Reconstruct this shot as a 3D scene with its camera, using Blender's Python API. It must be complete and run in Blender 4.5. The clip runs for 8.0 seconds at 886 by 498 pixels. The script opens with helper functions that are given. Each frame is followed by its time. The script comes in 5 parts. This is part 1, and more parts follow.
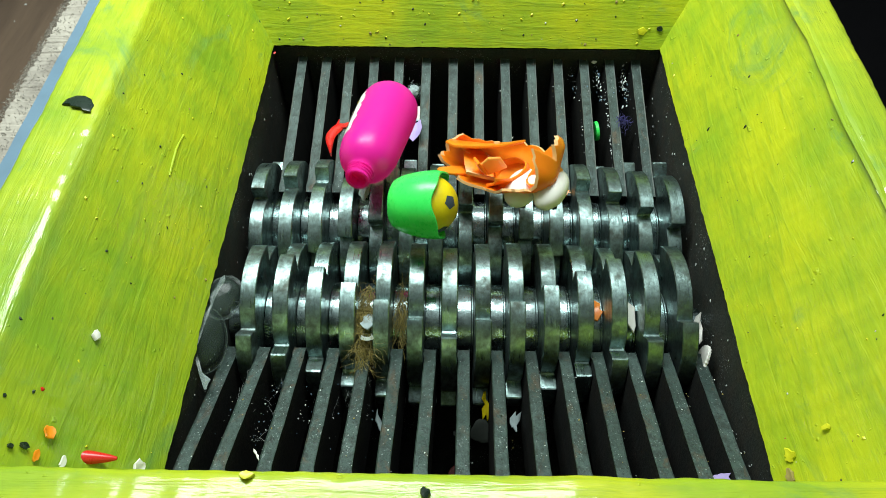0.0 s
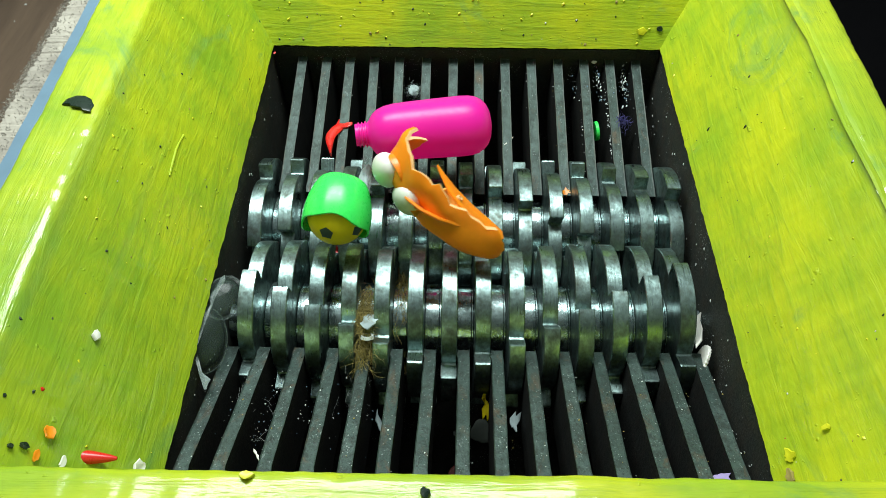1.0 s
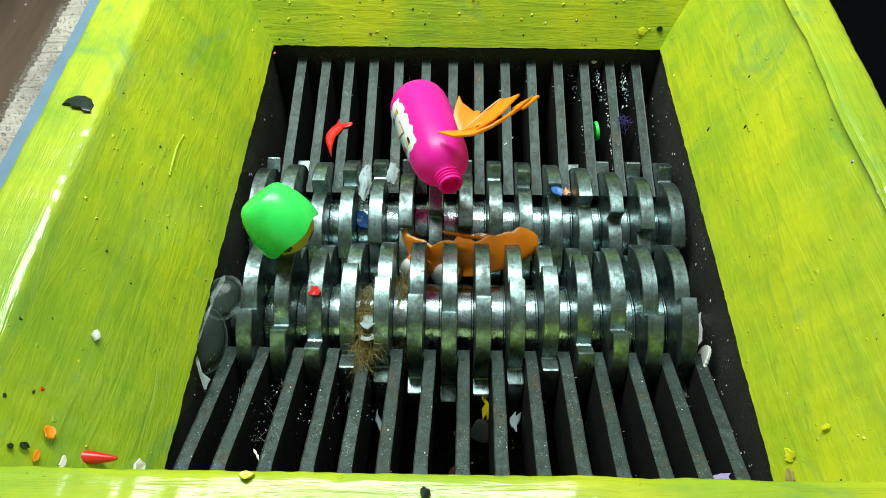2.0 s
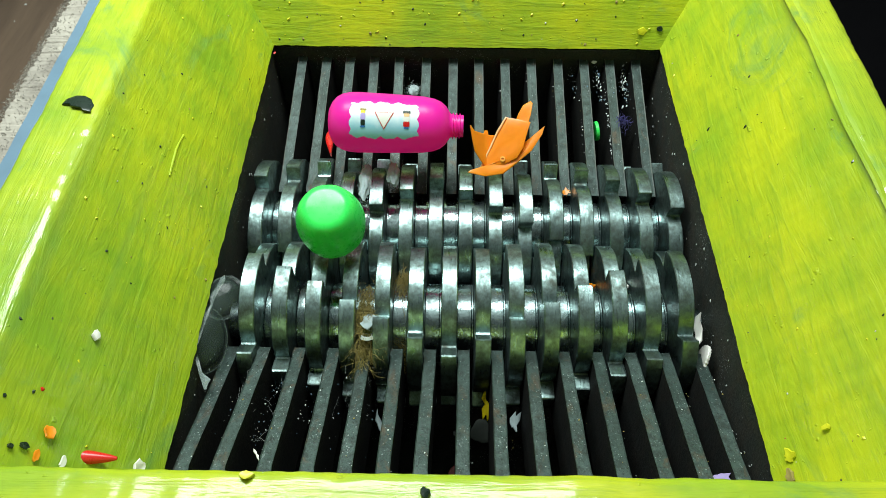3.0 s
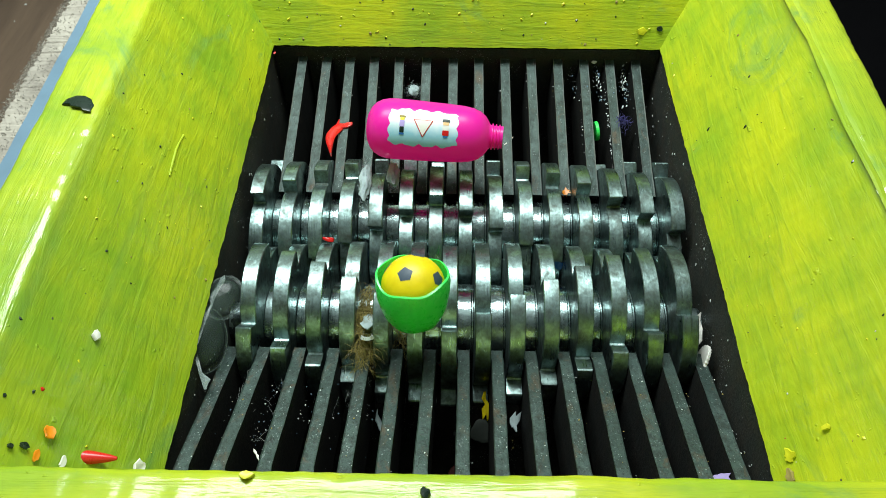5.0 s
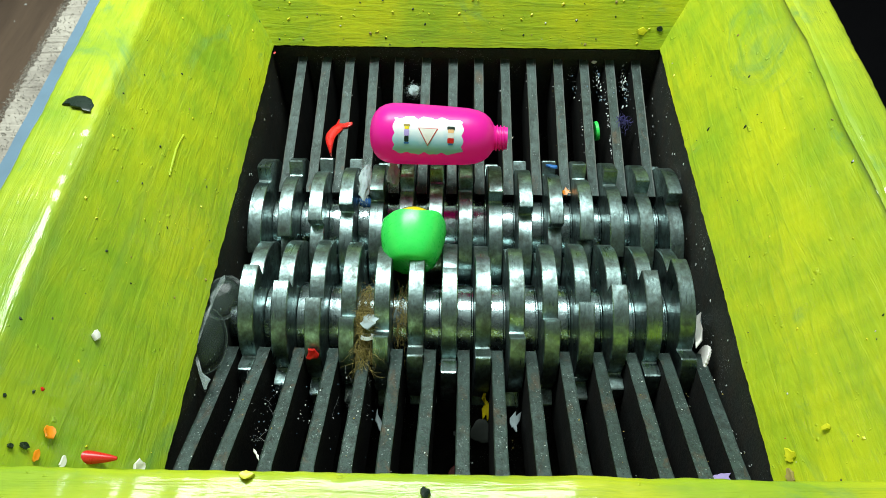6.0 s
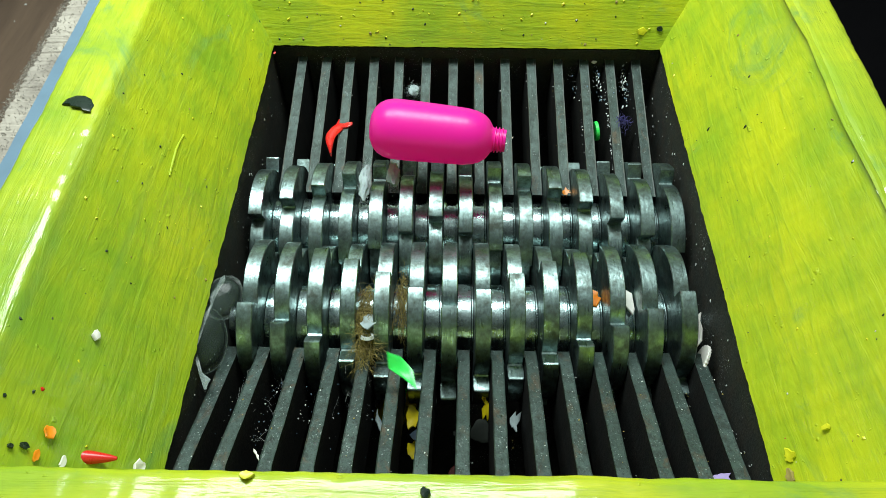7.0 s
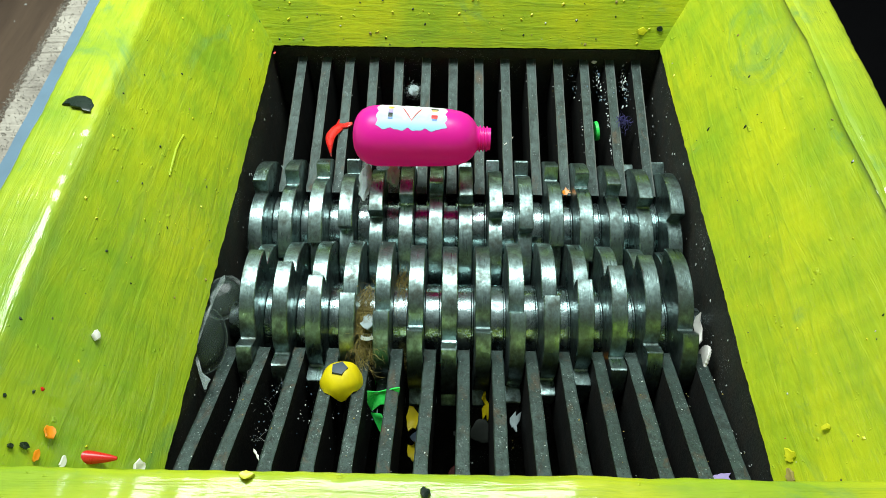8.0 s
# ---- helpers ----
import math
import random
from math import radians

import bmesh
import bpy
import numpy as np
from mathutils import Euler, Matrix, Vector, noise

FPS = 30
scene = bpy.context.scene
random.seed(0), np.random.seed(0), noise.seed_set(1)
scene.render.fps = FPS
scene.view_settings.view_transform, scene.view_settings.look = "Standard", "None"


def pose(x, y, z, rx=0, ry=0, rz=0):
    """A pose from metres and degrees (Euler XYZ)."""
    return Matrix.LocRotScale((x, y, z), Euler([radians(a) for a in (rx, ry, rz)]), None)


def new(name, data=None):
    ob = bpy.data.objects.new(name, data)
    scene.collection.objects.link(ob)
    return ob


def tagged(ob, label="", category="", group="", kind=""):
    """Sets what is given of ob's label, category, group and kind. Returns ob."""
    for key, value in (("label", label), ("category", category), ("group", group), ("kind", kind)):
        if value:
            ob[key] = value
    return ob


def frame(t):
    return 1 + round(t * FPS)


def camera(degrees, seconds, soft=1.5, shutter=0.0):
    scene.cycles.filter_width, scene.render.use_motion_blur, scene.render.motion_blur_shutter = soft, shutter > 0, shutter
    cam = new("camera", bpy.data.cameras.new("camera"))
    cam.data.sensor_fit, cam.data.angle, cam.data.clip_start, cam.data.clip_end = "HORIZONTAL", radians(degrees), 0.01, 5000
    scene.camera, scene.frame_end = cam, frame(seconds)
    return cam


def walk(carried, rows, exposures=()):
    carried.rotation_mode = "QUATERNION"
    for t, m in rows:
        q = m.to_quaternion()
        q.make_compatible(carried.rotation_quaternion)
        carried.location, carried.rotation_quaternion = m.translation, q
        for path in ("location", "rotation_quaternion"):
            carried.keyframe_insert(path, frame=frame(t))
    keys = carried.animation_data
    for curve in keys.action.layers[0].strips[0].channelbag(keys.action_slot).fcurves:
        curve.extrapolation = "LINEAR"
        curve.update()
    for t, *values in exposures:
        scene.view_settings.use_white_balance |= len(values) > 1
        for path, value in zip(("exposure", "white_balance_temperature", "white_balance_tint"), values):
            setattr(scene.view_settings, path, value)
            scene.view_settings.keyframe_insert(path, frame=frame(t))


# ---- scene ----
cam = camera(65, 8.0, soft=0.5, shutter=0.12)
CAM_POSE = pose(-0.0104, -0.2916, 0.3528, 90 - 53.48, 0, 1.01)
walk(cam, [(0.0, CAM_POSE), (8.0, CAM_POSE)], exposures=[(0.0, 0.0), (8.0, 0.0)])

# world: a dim indoor surround; the main light is one bright lamp over the machine
world = bpy.data.worlds.new("room_dim")
world.use_nodes = True
world.node_tree.nodes["Background"].inputs[0].default_value = (0.85, 0.95, 1.0, 1)
world.node_tree.nodes["Background"].inputs[1].default_value = 0.25
scene.world = world
lamp_data = bpy.data.lights.new("work_lamp", "AREA")
lamp_data.shape, lamp_data.size, lamp_data.size_y = "RECTANGLE", 0.62, 0.24
lamp_data.energy, lamp_data.color = 11.4, (0.895, 1.0, 0.975)
lamp = new("work_lamp", lamp_data)
lamp.matrix_basis = pose(-0.15, 0.28, 0.74, -18, 0, 0)
# added fill light, no real lamp: shines up so the ceiling lifts the ambient
up_data = lamp_data.copy()
up_data.energy = 19.0
new("work_lamp_upward", up_data).matrix_basis = pose(-0.15, 0.28, 0.755, 162, 0, 0)


# ---- materials ----
def nodes_of(name):
    m = bpy.data.materials.new(name)
    m.use_nodes = True
    t = m.node_tree
    return m, t, t.nodes["Principled BSDF"]


def noise_node(t, scale, detail=4.0, stretch=(1, 1, 1), rough=0.6, turn=(0, 0, 0), coord="Object", warp=0.0, per_piece=False):
    c = t.nodes.new("ShaderNodeTexCoord")
    mp = t.nodes.new("ShaderNodeMapping")
    mp.inputs["Scale"].default_value = stretch
    mp.inputs["Rotation"].default_value = turn
    n = t.nodes.new("ShaderNodeTexNoise")
    n.inputs["Scale"].default_value, n.inputs["Detail"].default_value = scale, detail
    n.inputs["Roughness"].default_value = rough
    n.inputs["Distortion"].default_value = warp
    if per_piece:
        n.noise_dimensions = "4D"
        k = t.nodes.new("ShaderNodeMath")
        k.operation = "MULTIPLY"
        k.inputs[1].default_value = 37.0
        t.links.new(t.nodes.new("ShaderNodeObjectInfo").outputs["Random"], k.inputs[0])
        t.links.new(k.outputs[0], n.inputs["W"])
    t.links.new(c.outputs[coord], mp.inputs[0])
    t.links.new(mp.outputs[0], n.inputs["Vector"])
    return n.outputs[0]


def ramp(t, src, stops):
    r = t.nodes.new("ShaderNodeValToRGB")
    e = r.color_ramp.elements
    while len(e) < len(stops):
        e.new(0.5)
    for el, (p, c) in zip(e, stops):
        el.position = p
        el.color = (c, c, c, 1) if isinstance(c, (int, float)) else (*c, 1)
    t.links.new(src, r.inputs[0])
    return r.outputs[0]


def mix(t, fac, a, b, kind="MIX"):
    m = t.nodes.new("ShaderNodeMix")
    m.data_type, m.blend_type = "RGBA", kind
    for sock, v in ((m.inputs[0], fac), (m.inputs[6], a), (m.inputs[7], b)):
        if isinstance(v, tuple):
            sock.default_value = (*v, 1)
        elif isinstance(v, (int, float)):
            sock.default_value = v
        else:
            t.links.new(v, sock)
    return m.outputs[2]


def bump(t, b, src, strength, dist=0.001, after=None):
    n = t.nodes.new("ShaderNodeBump")
    n.inputs["Strength"].default_value, n.inputs["Distance"].default_value = strength, dist
    t.links.new(src, n.inputs["Height"])
    if after is not None:
        t.links.new(after, n.inputs["Normal"])
    t.links.new(n.outputs[0], b.inputs["Normal"])
    return n.outputs[0]


def paint_material(name, stretch, turn=(0, 0, 0), streaks=0.3, thin_coat=(0.29, 0.43, 0.018), thick_coat=(0.49, 0.54, 0.014)):
    """Thick glossy brushed yellow-green paint over an older blue-green coat."""
    m, t, b = nodes_of(name)
    thin = tuple(s if s > 0.3 else s * 0.55 for s in stretch)
    stroke = noise_node(t, 200, 4, tuple(s if s > 0.3 else s * 1.7 for s in stretch), 0.6, turn, warp=0.9)
    fine = noise_node(t, 520, 4, tuple(s if s > 0.3 else s * 1.3 for s in stretch), 0.65, turn, warp=0.8)
    blotch = noise_node(t, 13, 5, (1, 1, 1), 0.62)
    blotch2 = noise_node(t, 24, 6, tuple(0.5 + 0.5 * s for s in stretch), 0.68, turn, warp=0.8)
    streak = noise_node(t, 85, 3, thin, 0.5, turn)
    base = mix(t, ramp(t, blotch, [(0.38, 0), (0.62, 1)]), thin_coat, thick_coat)
    base = mix(t, ramp(t, blotch2, [(0.58, 0), (0.74, 0.85)]), base, (0.11, 0.29, 0.085))
    base = mix(t, ramp(t, streak, [(0.60, 0), (0.72, streaks)]), base, (0.09, 0.22, 0.07))
    base = mix(t, ramp(t, stroke, [(0.48, 0), (0.70, 0.52)]), base, (0.20, 0.33, 0.02))
    base = mix(t, ramp(t, fine, [(0.60, 0), (0.74, 0.25)]), base, (0.13, 0.24, 0.03))
    t.links.new(base, b.inputs["Base Color"])
    t.links.new(ramp(t, blotch2, [(0.35, 0.42), (0.7, 0.55)]), b.inputs["Roughness"])
    b.inputs["Specular IOR Level"].default_value = 0.2
    b.inputs["Coat Weight"].default_value = 0.7
    b.inputs["Coat Roughness"].default_value = 0.09
    n1 = bump(t, b, stroke, 0.7, 0.0010)
    n2 = bump(t, b, fine, 0.5, 0.0005, n1)
    n3 = bump(t, b, noise_node(t, 26, 3), 0.4, 0.003, n2)
    bump(t, b, ramp(t, noise_node(t, 150, 2), [(0.70, 0), (0.80, 1)]), 0.5, 0.0014, n3)
    gloss = t.nodes.new("ShaderNodeBump")
    gloss.inputs["Strength"].default_value, gloss.inputs["Distance"].default_value = 0.5, 0.0010
    t.links.new(stroke, gloss.inputs["Height"])
    t.links.new(gloss.outputs[0], b.inputs["Coat Normal"])
    return m


def steel_material(name, base=(0.42, 0.45, 0.45), rough=(0.16, 0.42), dirt=0.5, stretch=(0.06, 1, 1)):
    """Worn blade steel with scratches and old grease."""
    m, t, b = nodes_of(name)
    rnd = t.nodes.new("ShaderNodeObjectInfo").outputs["Random"]
    scr = noise_node(t, 1500, 3, stretch, 0.7, per_piece=True)
    blot = noise_node(t, 150, 5, (1, 1, 1), 0.7, per_piece=True)
    grime = noise_node(t, 75, 6, (1, 1, 1), 0.7, per_piece=True)
    pits = noise_node(t, 900, 2)
    col = mix(t, ramp(t, blot, [(0.38, 0), (0.66, 1)]), base, tuple(c * 0.5 for c in base))
    col = mix(t, ramp(t, grime, [(0.45, 0), (0.66, dirt)]), col, (0.050, 0.056, 0.040))
    col = mix(t, ramp(t, pits, [(0.66, 0), (0.76, 0.5)]), col, (0.03, 0.032, 0.03))
    col = mix(t, 0.5, col, ramp(t, rnd, [(0, 0.5), (1, 1.0)]), "MULTIPLY")
    t.links.new(col, b.inputs["Base Color"])
    t.links.new(ramp(t, grime, [(0.48, 1.0), (0.72, 0.6)]), b.inputs["Metallic"])
    rr = ramp(t, scr, [(0.3, rough[0]), (0.75, rough[1])])
    rr2 = mix(t, ramp(t, grime, [(0.42, 0), (0.66, 0.7)]), rr, (0.55, 0.55, 0.55))
    t.links.new(rr2, b.inputs["Roughness"])
    n = bump(t, b, scr, 0.22, 0.0002)
    n = bump(t, b, blot, 0.35, 0.0004, n)
    bump(t, b, noise_node(t, 95, 4, (1, 1, 1), 0.6, per_piece=True), 0.3, 0.0016, n)
    return m


def iron_material(name, base, rust=(0.11, 0.075, 0.05), rough=0.55, speck=True, metal=0.35):
    """Dark oily iron with pale dust specks."""
    m, t, b = nodes_of(name)
    g = noise_node(t, 70, 5)
    f = noise_node(t, 700, 4)
    col = mix(t, ramp(t, g, [(0.4, 0), (0.72, 0.6)]), base, rust)
    col = mix(t, ramp(t, f, [(0.42, 0), (0.66, 0.7)]), col, tuple(c * 0.45 for c in base))
    if speck:
        v = t.nodes.new("ShaderNodeTexVoronoi")
        v.inputs["Scale"].default_value = 620
        c = t.nodes.new("ShaderNodeTexCoord")
        t.links.new(c.outputs["Object"], v.inputs["Vector"])
        dots = mix(t, ramp(t, v.outputs["Distance"], [(0.12, 1), (0.26, 0)]), (0, 0, 0), ramp(t, noise_node(t, 38, 3), [(0.52, 0), (0.66, 1)]))
        col = mix(t, dots, col, (0.42, 0.45, 0.43))
    t.links.new(col, b.inputs["Base Color"])
    b.inputs["Metallic"].default_value = metal
    b.inputs["Specular IOR Level"].default_value = 0.12 + 0.8 * metal
    b.inputs["Roughness"].default_value = rough
    n = bump(t, b, f, 0.5, 0.0006)
    bump(t, b, g, 0.4, 0.0015, n)
    return m


def bar_material():
    """Oily comb iron: green-grey, mottled dark, rust patches, pale scuffs and specks."""
    m, t, b = nodes_of("comb_iron")
    big = noise_node(t, 48, 5, (1, 0.6, 1), 0.65, per_piece=True)
    mid = noise_node(t, 210, 5, (1, 0.8, 1), 0.7, per_piece=True)
    fine = noise_node(t, 900, 4, (1, 1, 1), 0.75, per_piece=True)
    rust = noise_node(t, 85, 5, (1, 0.5, 1), 0.7, warp=0.8, per_piece=True)
    scuff = noise_node(t, 420, 4, (1, 0.25, 1), 0.7, warp=0.4, per_piece=True)
    col = mix(t, ramp(t, big, [(0.36, 0), (0.64, 1)]), (0.031, 0.055, 0.047), (0.066, 0.100, 0.090))
    col = mix(t, ramp(t, mid, [(0.46, 0), (0.62, 0.8)]), col, (0.026, 0.036, 0.031))
    col = mix(t, ramp(t, rust, [(0.56, 0), (0.68, 0.65)]), col, (0.105, 0.066, 0.034))
    col = mix(t, ramp(t, fine, [(0.52, 0), (0.64, 0.8)]), col, (0.014, 0.018, 0.016))
    col = mix(t, ramp(t, scuff, [(0.62, 0), (0.70, 0.65)]), col, (0.24, 0.29, 0.28))
    v = t.nodes.new("ShaderNodeTexVoronoi")
    v.inputs["Scale"].default_value = 520
    t.links.new(t.nodes.new("ShaderNodeTexCoord").outputs["Object"], v.inputs["Vector"])
    specks = mix(t, ramp(t, v.outputs["Distance"], [(0.09, 1), (0.20, 0)]), (0, 0, 0), ramp(t, noise_node(t, 60, 3, per_piece=True), [(0.42, 0), (0.62, 0.9)]))
    col = mix(t, specks, col, (0.36, 0.42, 0.41))
    t.links.new(col, b.inputs["Base Color"])
    b.inputs["Metallic"].default_value = 0.25
    b.inputs["Specular IOR Level"].default_value = 0.4
    t.links.new(ramp(t, mid, [(0.35, 0.40), (0.7, 0.68)]), b.inputs["Roughness"])
    n = bump(t, b, fine, 0.6, 0.0005)
    bump(t, b, mid, 0.5, 0.0010, n)
    return m


def plastic_material(name, colour, rough=0.3, sub=0.0, vary=0.12, bump_amount=0.12, shine=0.5, depth=0.008):
    m, t, b = nodes_of(name)
    n = noise_node(t, 55, 4)
    f = noise_node(t, 320, 3)
    col = mix(t, ramp(t, n, [(0.4, 0), (0.72, 1)]), colour, tuple(c * (1 - vary) for c in colour))
    t.links.new(col, b.inputs["Base Color"])
    t.links.new(ramp(t, f, [(0.35, rough), (0.75, rough + 0.12)]), b.inputs["Roughness"])
    b.inputs["Subsurface Weight"].default_value = sub
    b.inputs["Specular IOR Level"].default_value = shine
    b.inputs["Subsurface Radius"].default_value = (1.0, 0.7, 0.8)
    b.inputs["Subsurface Scale"].default_value = depth
    bump(t, b, n, bump_amount, 0.001)
    return m


def wood_material(name, a, c2, stretch, rough=0.45):
    m, t, b = nodes_of(name)
    g = noise_node(t, 30, 6, stretch, 0.65)
    p = noise_node(t, 240, 3, stretch)
    col = mix(t, ramp(t, g, [(0.35, 0), (0.7, 1)]), a, c2)
    col = mix(t, ramp(t, p, [(0.6, 0), (0.8, 0.5)]), col, tuple(x * 0.5 for x in a))
    t.links.new(col, b.inputs["Base Color"])
    b.inputs["Roughness"].default_value = rough
    bump(t, b, p, 0.3, 0.0006)
    return m


PAINT_SIDE = paint_material("paint_brushed_lengthwise", (1, 0.06, 0.6), (0, 0, 0.12), 0.3, (0.22, 0.37, 0.016), (0.42, 0.50, 0.014))
PAINT_SIDE_B = paint_material("paint_brushed_slanting", (1, 0.06, 0.6), (0, 0, -0.22))
PAINT_CROSS = paint_material("paint_brushed_crosswise", (0.06, 1, 0.8))
PAINT_FRONT = paint_material("paint_streaked_crosswise", (0.04, 1, 0.8), (0, 0, 0), 0.8)
STEEL = steel_material("blade_steel", (0.335, 0.465, 0.45), (0.20, 0.45), 0.85, (1, 0.05, 0.05))
STEEL_SHAFT = steel_material("spacer_steel", (0.40, 0.52, 0.52), (0.10, 0.22), 0.35, (1, 0.05, 0.05))
BAR_IRON = bar_material()
BAR_EDGE = iron_material("comb_iron_worn_edge", (0.20, 0.23, 0.22), (0.12, 0.085, 0.055), 0.42, False, 0.4)
# near-black copy of the bar iron: shade on the bar sides put into the colour
BAR_SIDE_SHADE = iron_material("comb_iron_side_shade", (0.014, 0.016, 0.015), (0.024, 0.019, 0.016), 0.8, False, 0.0)
PLATE_IRON = iron_material("housing_iron", (0.046, 0.053, 0.046), (0.075, 0.056, 0.040), 0.6, True, 0.1)
PIT_DARK = iron_material("pit_iron", (0.040, 0.042, 0.038), (0.065, 0.046, 0.034), 0.7)
PINK = plastic_material("pink_plastic", (1.0, 0.026, 0.49), 0.28, 0.0, 0.05, 0.03)


def let_light_through(m, colour, share):
    """Thin-walled plastic: part of the light passes through the wall and glows from within."""
    t = m.node_tree
    out, face = t.nodes["Material Output"], t.nodes["Principled BSDF"]
    glow, both = t.nodes.new("ShaderNodeBsdfTranslucent"), t.nodes.new("ShaderNodeMixShader")
    glow.inputs["Color"].default_value = (*colour, 1)
    both.inputs[0].default_value = share
    t.links.new(face.outputs[0], both.inputs[1])
    t.links.new(glow.outputs[0], both.inputs[2])
    t.links.new(both.outputs[0], out.inputs["Surface"])


let_light_through(PINK, (1.0, 0.045, 0.54), 0.42)
GREEN = plastic_material("green_plastic", (0.045, 0.80, 0.12), 0.25, 0.15, 0.15, 0.1)
YELLOW = plastic_material("yellow_rubber", (0.80, 0.62, 0.004), 0.38, 0.1, 0.2, 0.2)
DOT = plastic_material("dark_blue_ink", (0.035, 0.06, 0.09), 0.5)
ORANGE = plastic_material("orange_plastic", (0.96, 0.250, 0.008), 0.3, 0.3, 0.15, 0.15)
ORANGE_EDGE = plastic_material("light_orange_plastic", (0.95, 0.40, 0.07), 0.35, 0.2)
ORANGE_PALE = plastic_material("pale_orange_edge", (0.86, 0.50, 0.22), 0.4, 0.15)
WHITE = plastic_material("white_plastic", (0.78, 0.76, 0.70), 0.35, 0.1)
LEMON = plastic_material("lemon_paint_lump", (0.66, 0.64, 0.02), 0.35)
RED = plastic_material("red_plastic", (0.62, 0.015, 0.012), 0.25)
BLUE = plastic_material("blue_plastic", (0.03, 0.16, 0.48), 0.35)
LILAC = plastic_material("lilac_plastic", (0.42, 0.33, 0.66), 0.4)
CHARCOAL = plastic_material("dark_green_plastic", (0.010, 0.024, 0.014), 0.25)
DULL_RED = plastic_material("dull_red_plastic", (0.10, 0.018, 0.014), 0.6)
SMOKY = plastic_material("smoky_plastic", (0.018, 0.022, 0.018), 0.6, shine=0.2)
GREYBLUE = plastic_material("grey_blue_sheet", (0.115, 0.20, 0.27), 0.45)
FLUFF = plastic_material("pale_grey_fluff", (0.62, 0.68, 0.66), 0.9)
STUFFING = plastic_material("grey_stuffing", (0.40, 0.49, 0.50), 1.0, 0.0, 0.4, 0.1, 0.05)
FIBRE = plastic_material("brown_fibre", (0.33, 0.26, 0.075), 0.8, 0, 0.5)
BOARD = wood_material("raw_fibreboard", (0.38, 0.35, 0.29), (0.17, 0.15, 0.125), (1, 1, 1), 0.85)
BOARD_FIBRE = plastic_material("board_fibre", (0.46, 0.43, 0.37), 0.9, 0, 0.5)
TABLE = wood_material("dark_brown_wood", (0.17, 0.115, 0.075), (0.09, 0.060, 0.040), (1, 0.12, 1), 0.4)
BLACKCLOTH = plastic_material("black_cloth", (0.004, 0.004, 0.0046), 1.0, shine=0.02)
WALLGREY = plastic_material("room_plaster", (0.72, 0.73, 0.72), 0.8)


def clear_material(name, alpha, colour):
    m, t, b = nodes_of(name)
    b.inputs["Base Color"].default_value = (*colour, 1)
    b.inputs["Roughness"].default_value = 0.24
    b.inputs["Alpha"].default_value = alpha
    bump(t, b, noise_node(t, 90, 3), 0.3, 0.002)
    return m


CLEAR = clear_material("clear_plastic", 0.20, (0.07, 0.105, 0.09))
CLEAR_LIP = clear_material("clear_plastic_lip", 0.16, (0.30, 0.38, 0.36))
CLEAR_EDGE = clear_material("clear_plastic_edge", 0.36, (0.36, 0.44, 0.42))


# ---- mesh helpers ----
def mesh_of(name, bm, material, smooth=False, sharp=38):
    me = bpy.data.meshes.new(name)
    bmesh.ops.recalc_face_normals(bm, faces=bm.faces[:])
    bm.to_mesh(me)
    bm.free()
    for m in (material if isinstance(material, (list, tuple)) else [material]):
        me.materials.append(m)
    if smooth:
        for p in me.polygons:
            p.use_smooth = True
        me.set_sharp_from_angle(angle=radians(sharp))
    return me


def part(name, bm, material, parent, label="", smooth=True, at=None):
    """One mesh object under a thing or under a part."""
    ob = new(name, bm if isinstance(bm, bpy.types.Mesh) else mesh_of(name, bm, material, smooth))
    ob.parent = parent
    if at is not None:
        ob.matrix_basis = at
    return tagged(ob, label)


def thing(name, label, category, at=None, group="", kind="", bm=None, material=None, smooth=True):
    ob = new(name, mesh_of(name, bm, material, smooth) if bm is not None else None)
    if at is not None:
        ob.matrix_basis = at
    return tagged(ob, label, category, group, kind)


def prism(poly, a, b, axis, cuts=1):
    """A polygon given in the two other axes, swept along axis from a to b in equal steps."""
    bm = bmesh.new()
    rings = []
    for k in range(cuts + 1):
        s = a + (b - a) * k / cuts
        ring = []
        for u, v in poly:
            co = {"x": (s, u, v), "y": (u, s, v), "z": (u, v, s)}[axis]
            ring.append(bm.verts.new(co))
        rings.append(ring)
    n = len(poly)
    for r0, r1 in zip(rings, rings[1:]):
        for i in range(n):
            bm.faces.new((r0[i], r0[(i + 1) % n], r1[(i + 1) % n], r1[i]))
    bm.faces.new(rings[0])
    bm.faces.new(rings[-1][::-1])
    return bm


def box(x0, x1, y0, y1, z0, z1, bevel=0.0):
    bm = prism([(y0, z0), (y1, z0), (y1, z1), (y0, z1)], x0, x1, "x")
    if bevel:
        bmesh.ops.bevel(bm, geom=bm.edges[:], offset=bevel, segments=2, affect="EDGES", profile=0.6)
    return bm


def lathe(profile, steps=40, axis="x"):
    """Rings of (place along the axis, radius), closed at both ends."""
    bm = bmesh.new()
    rings = []
    for s, r in profile:
        ring = []
        for k in range(steps):
            a = 2 * math.pi * k / steps
            u, v = r * math.cos(a), r * math.sin(a)
            ring.append(bm.verts.new({"x": (s, u, v), "y": (u, s, v), "z": (u, v, s)}[axis]))
        rings.append(ring)
    for r0, r1 in zip(rings, rings[1:]):
        for k in range(steps):
            bm.faces.new((r0[k], r0[(k + 1) % steps], r1[(k + 1) % steps], r1[k]))
    bm.faces.new(rings[0])
    bm.faces.new(rings[-1][::-1])
    return bm


def roughen(bm, amount, scale, seed=0.0):
    for v in bm.verts:
        v.co += amount * noise.noise_vector(v.co * scale + Vector((seed, seed * 2, 0)))
    return bm


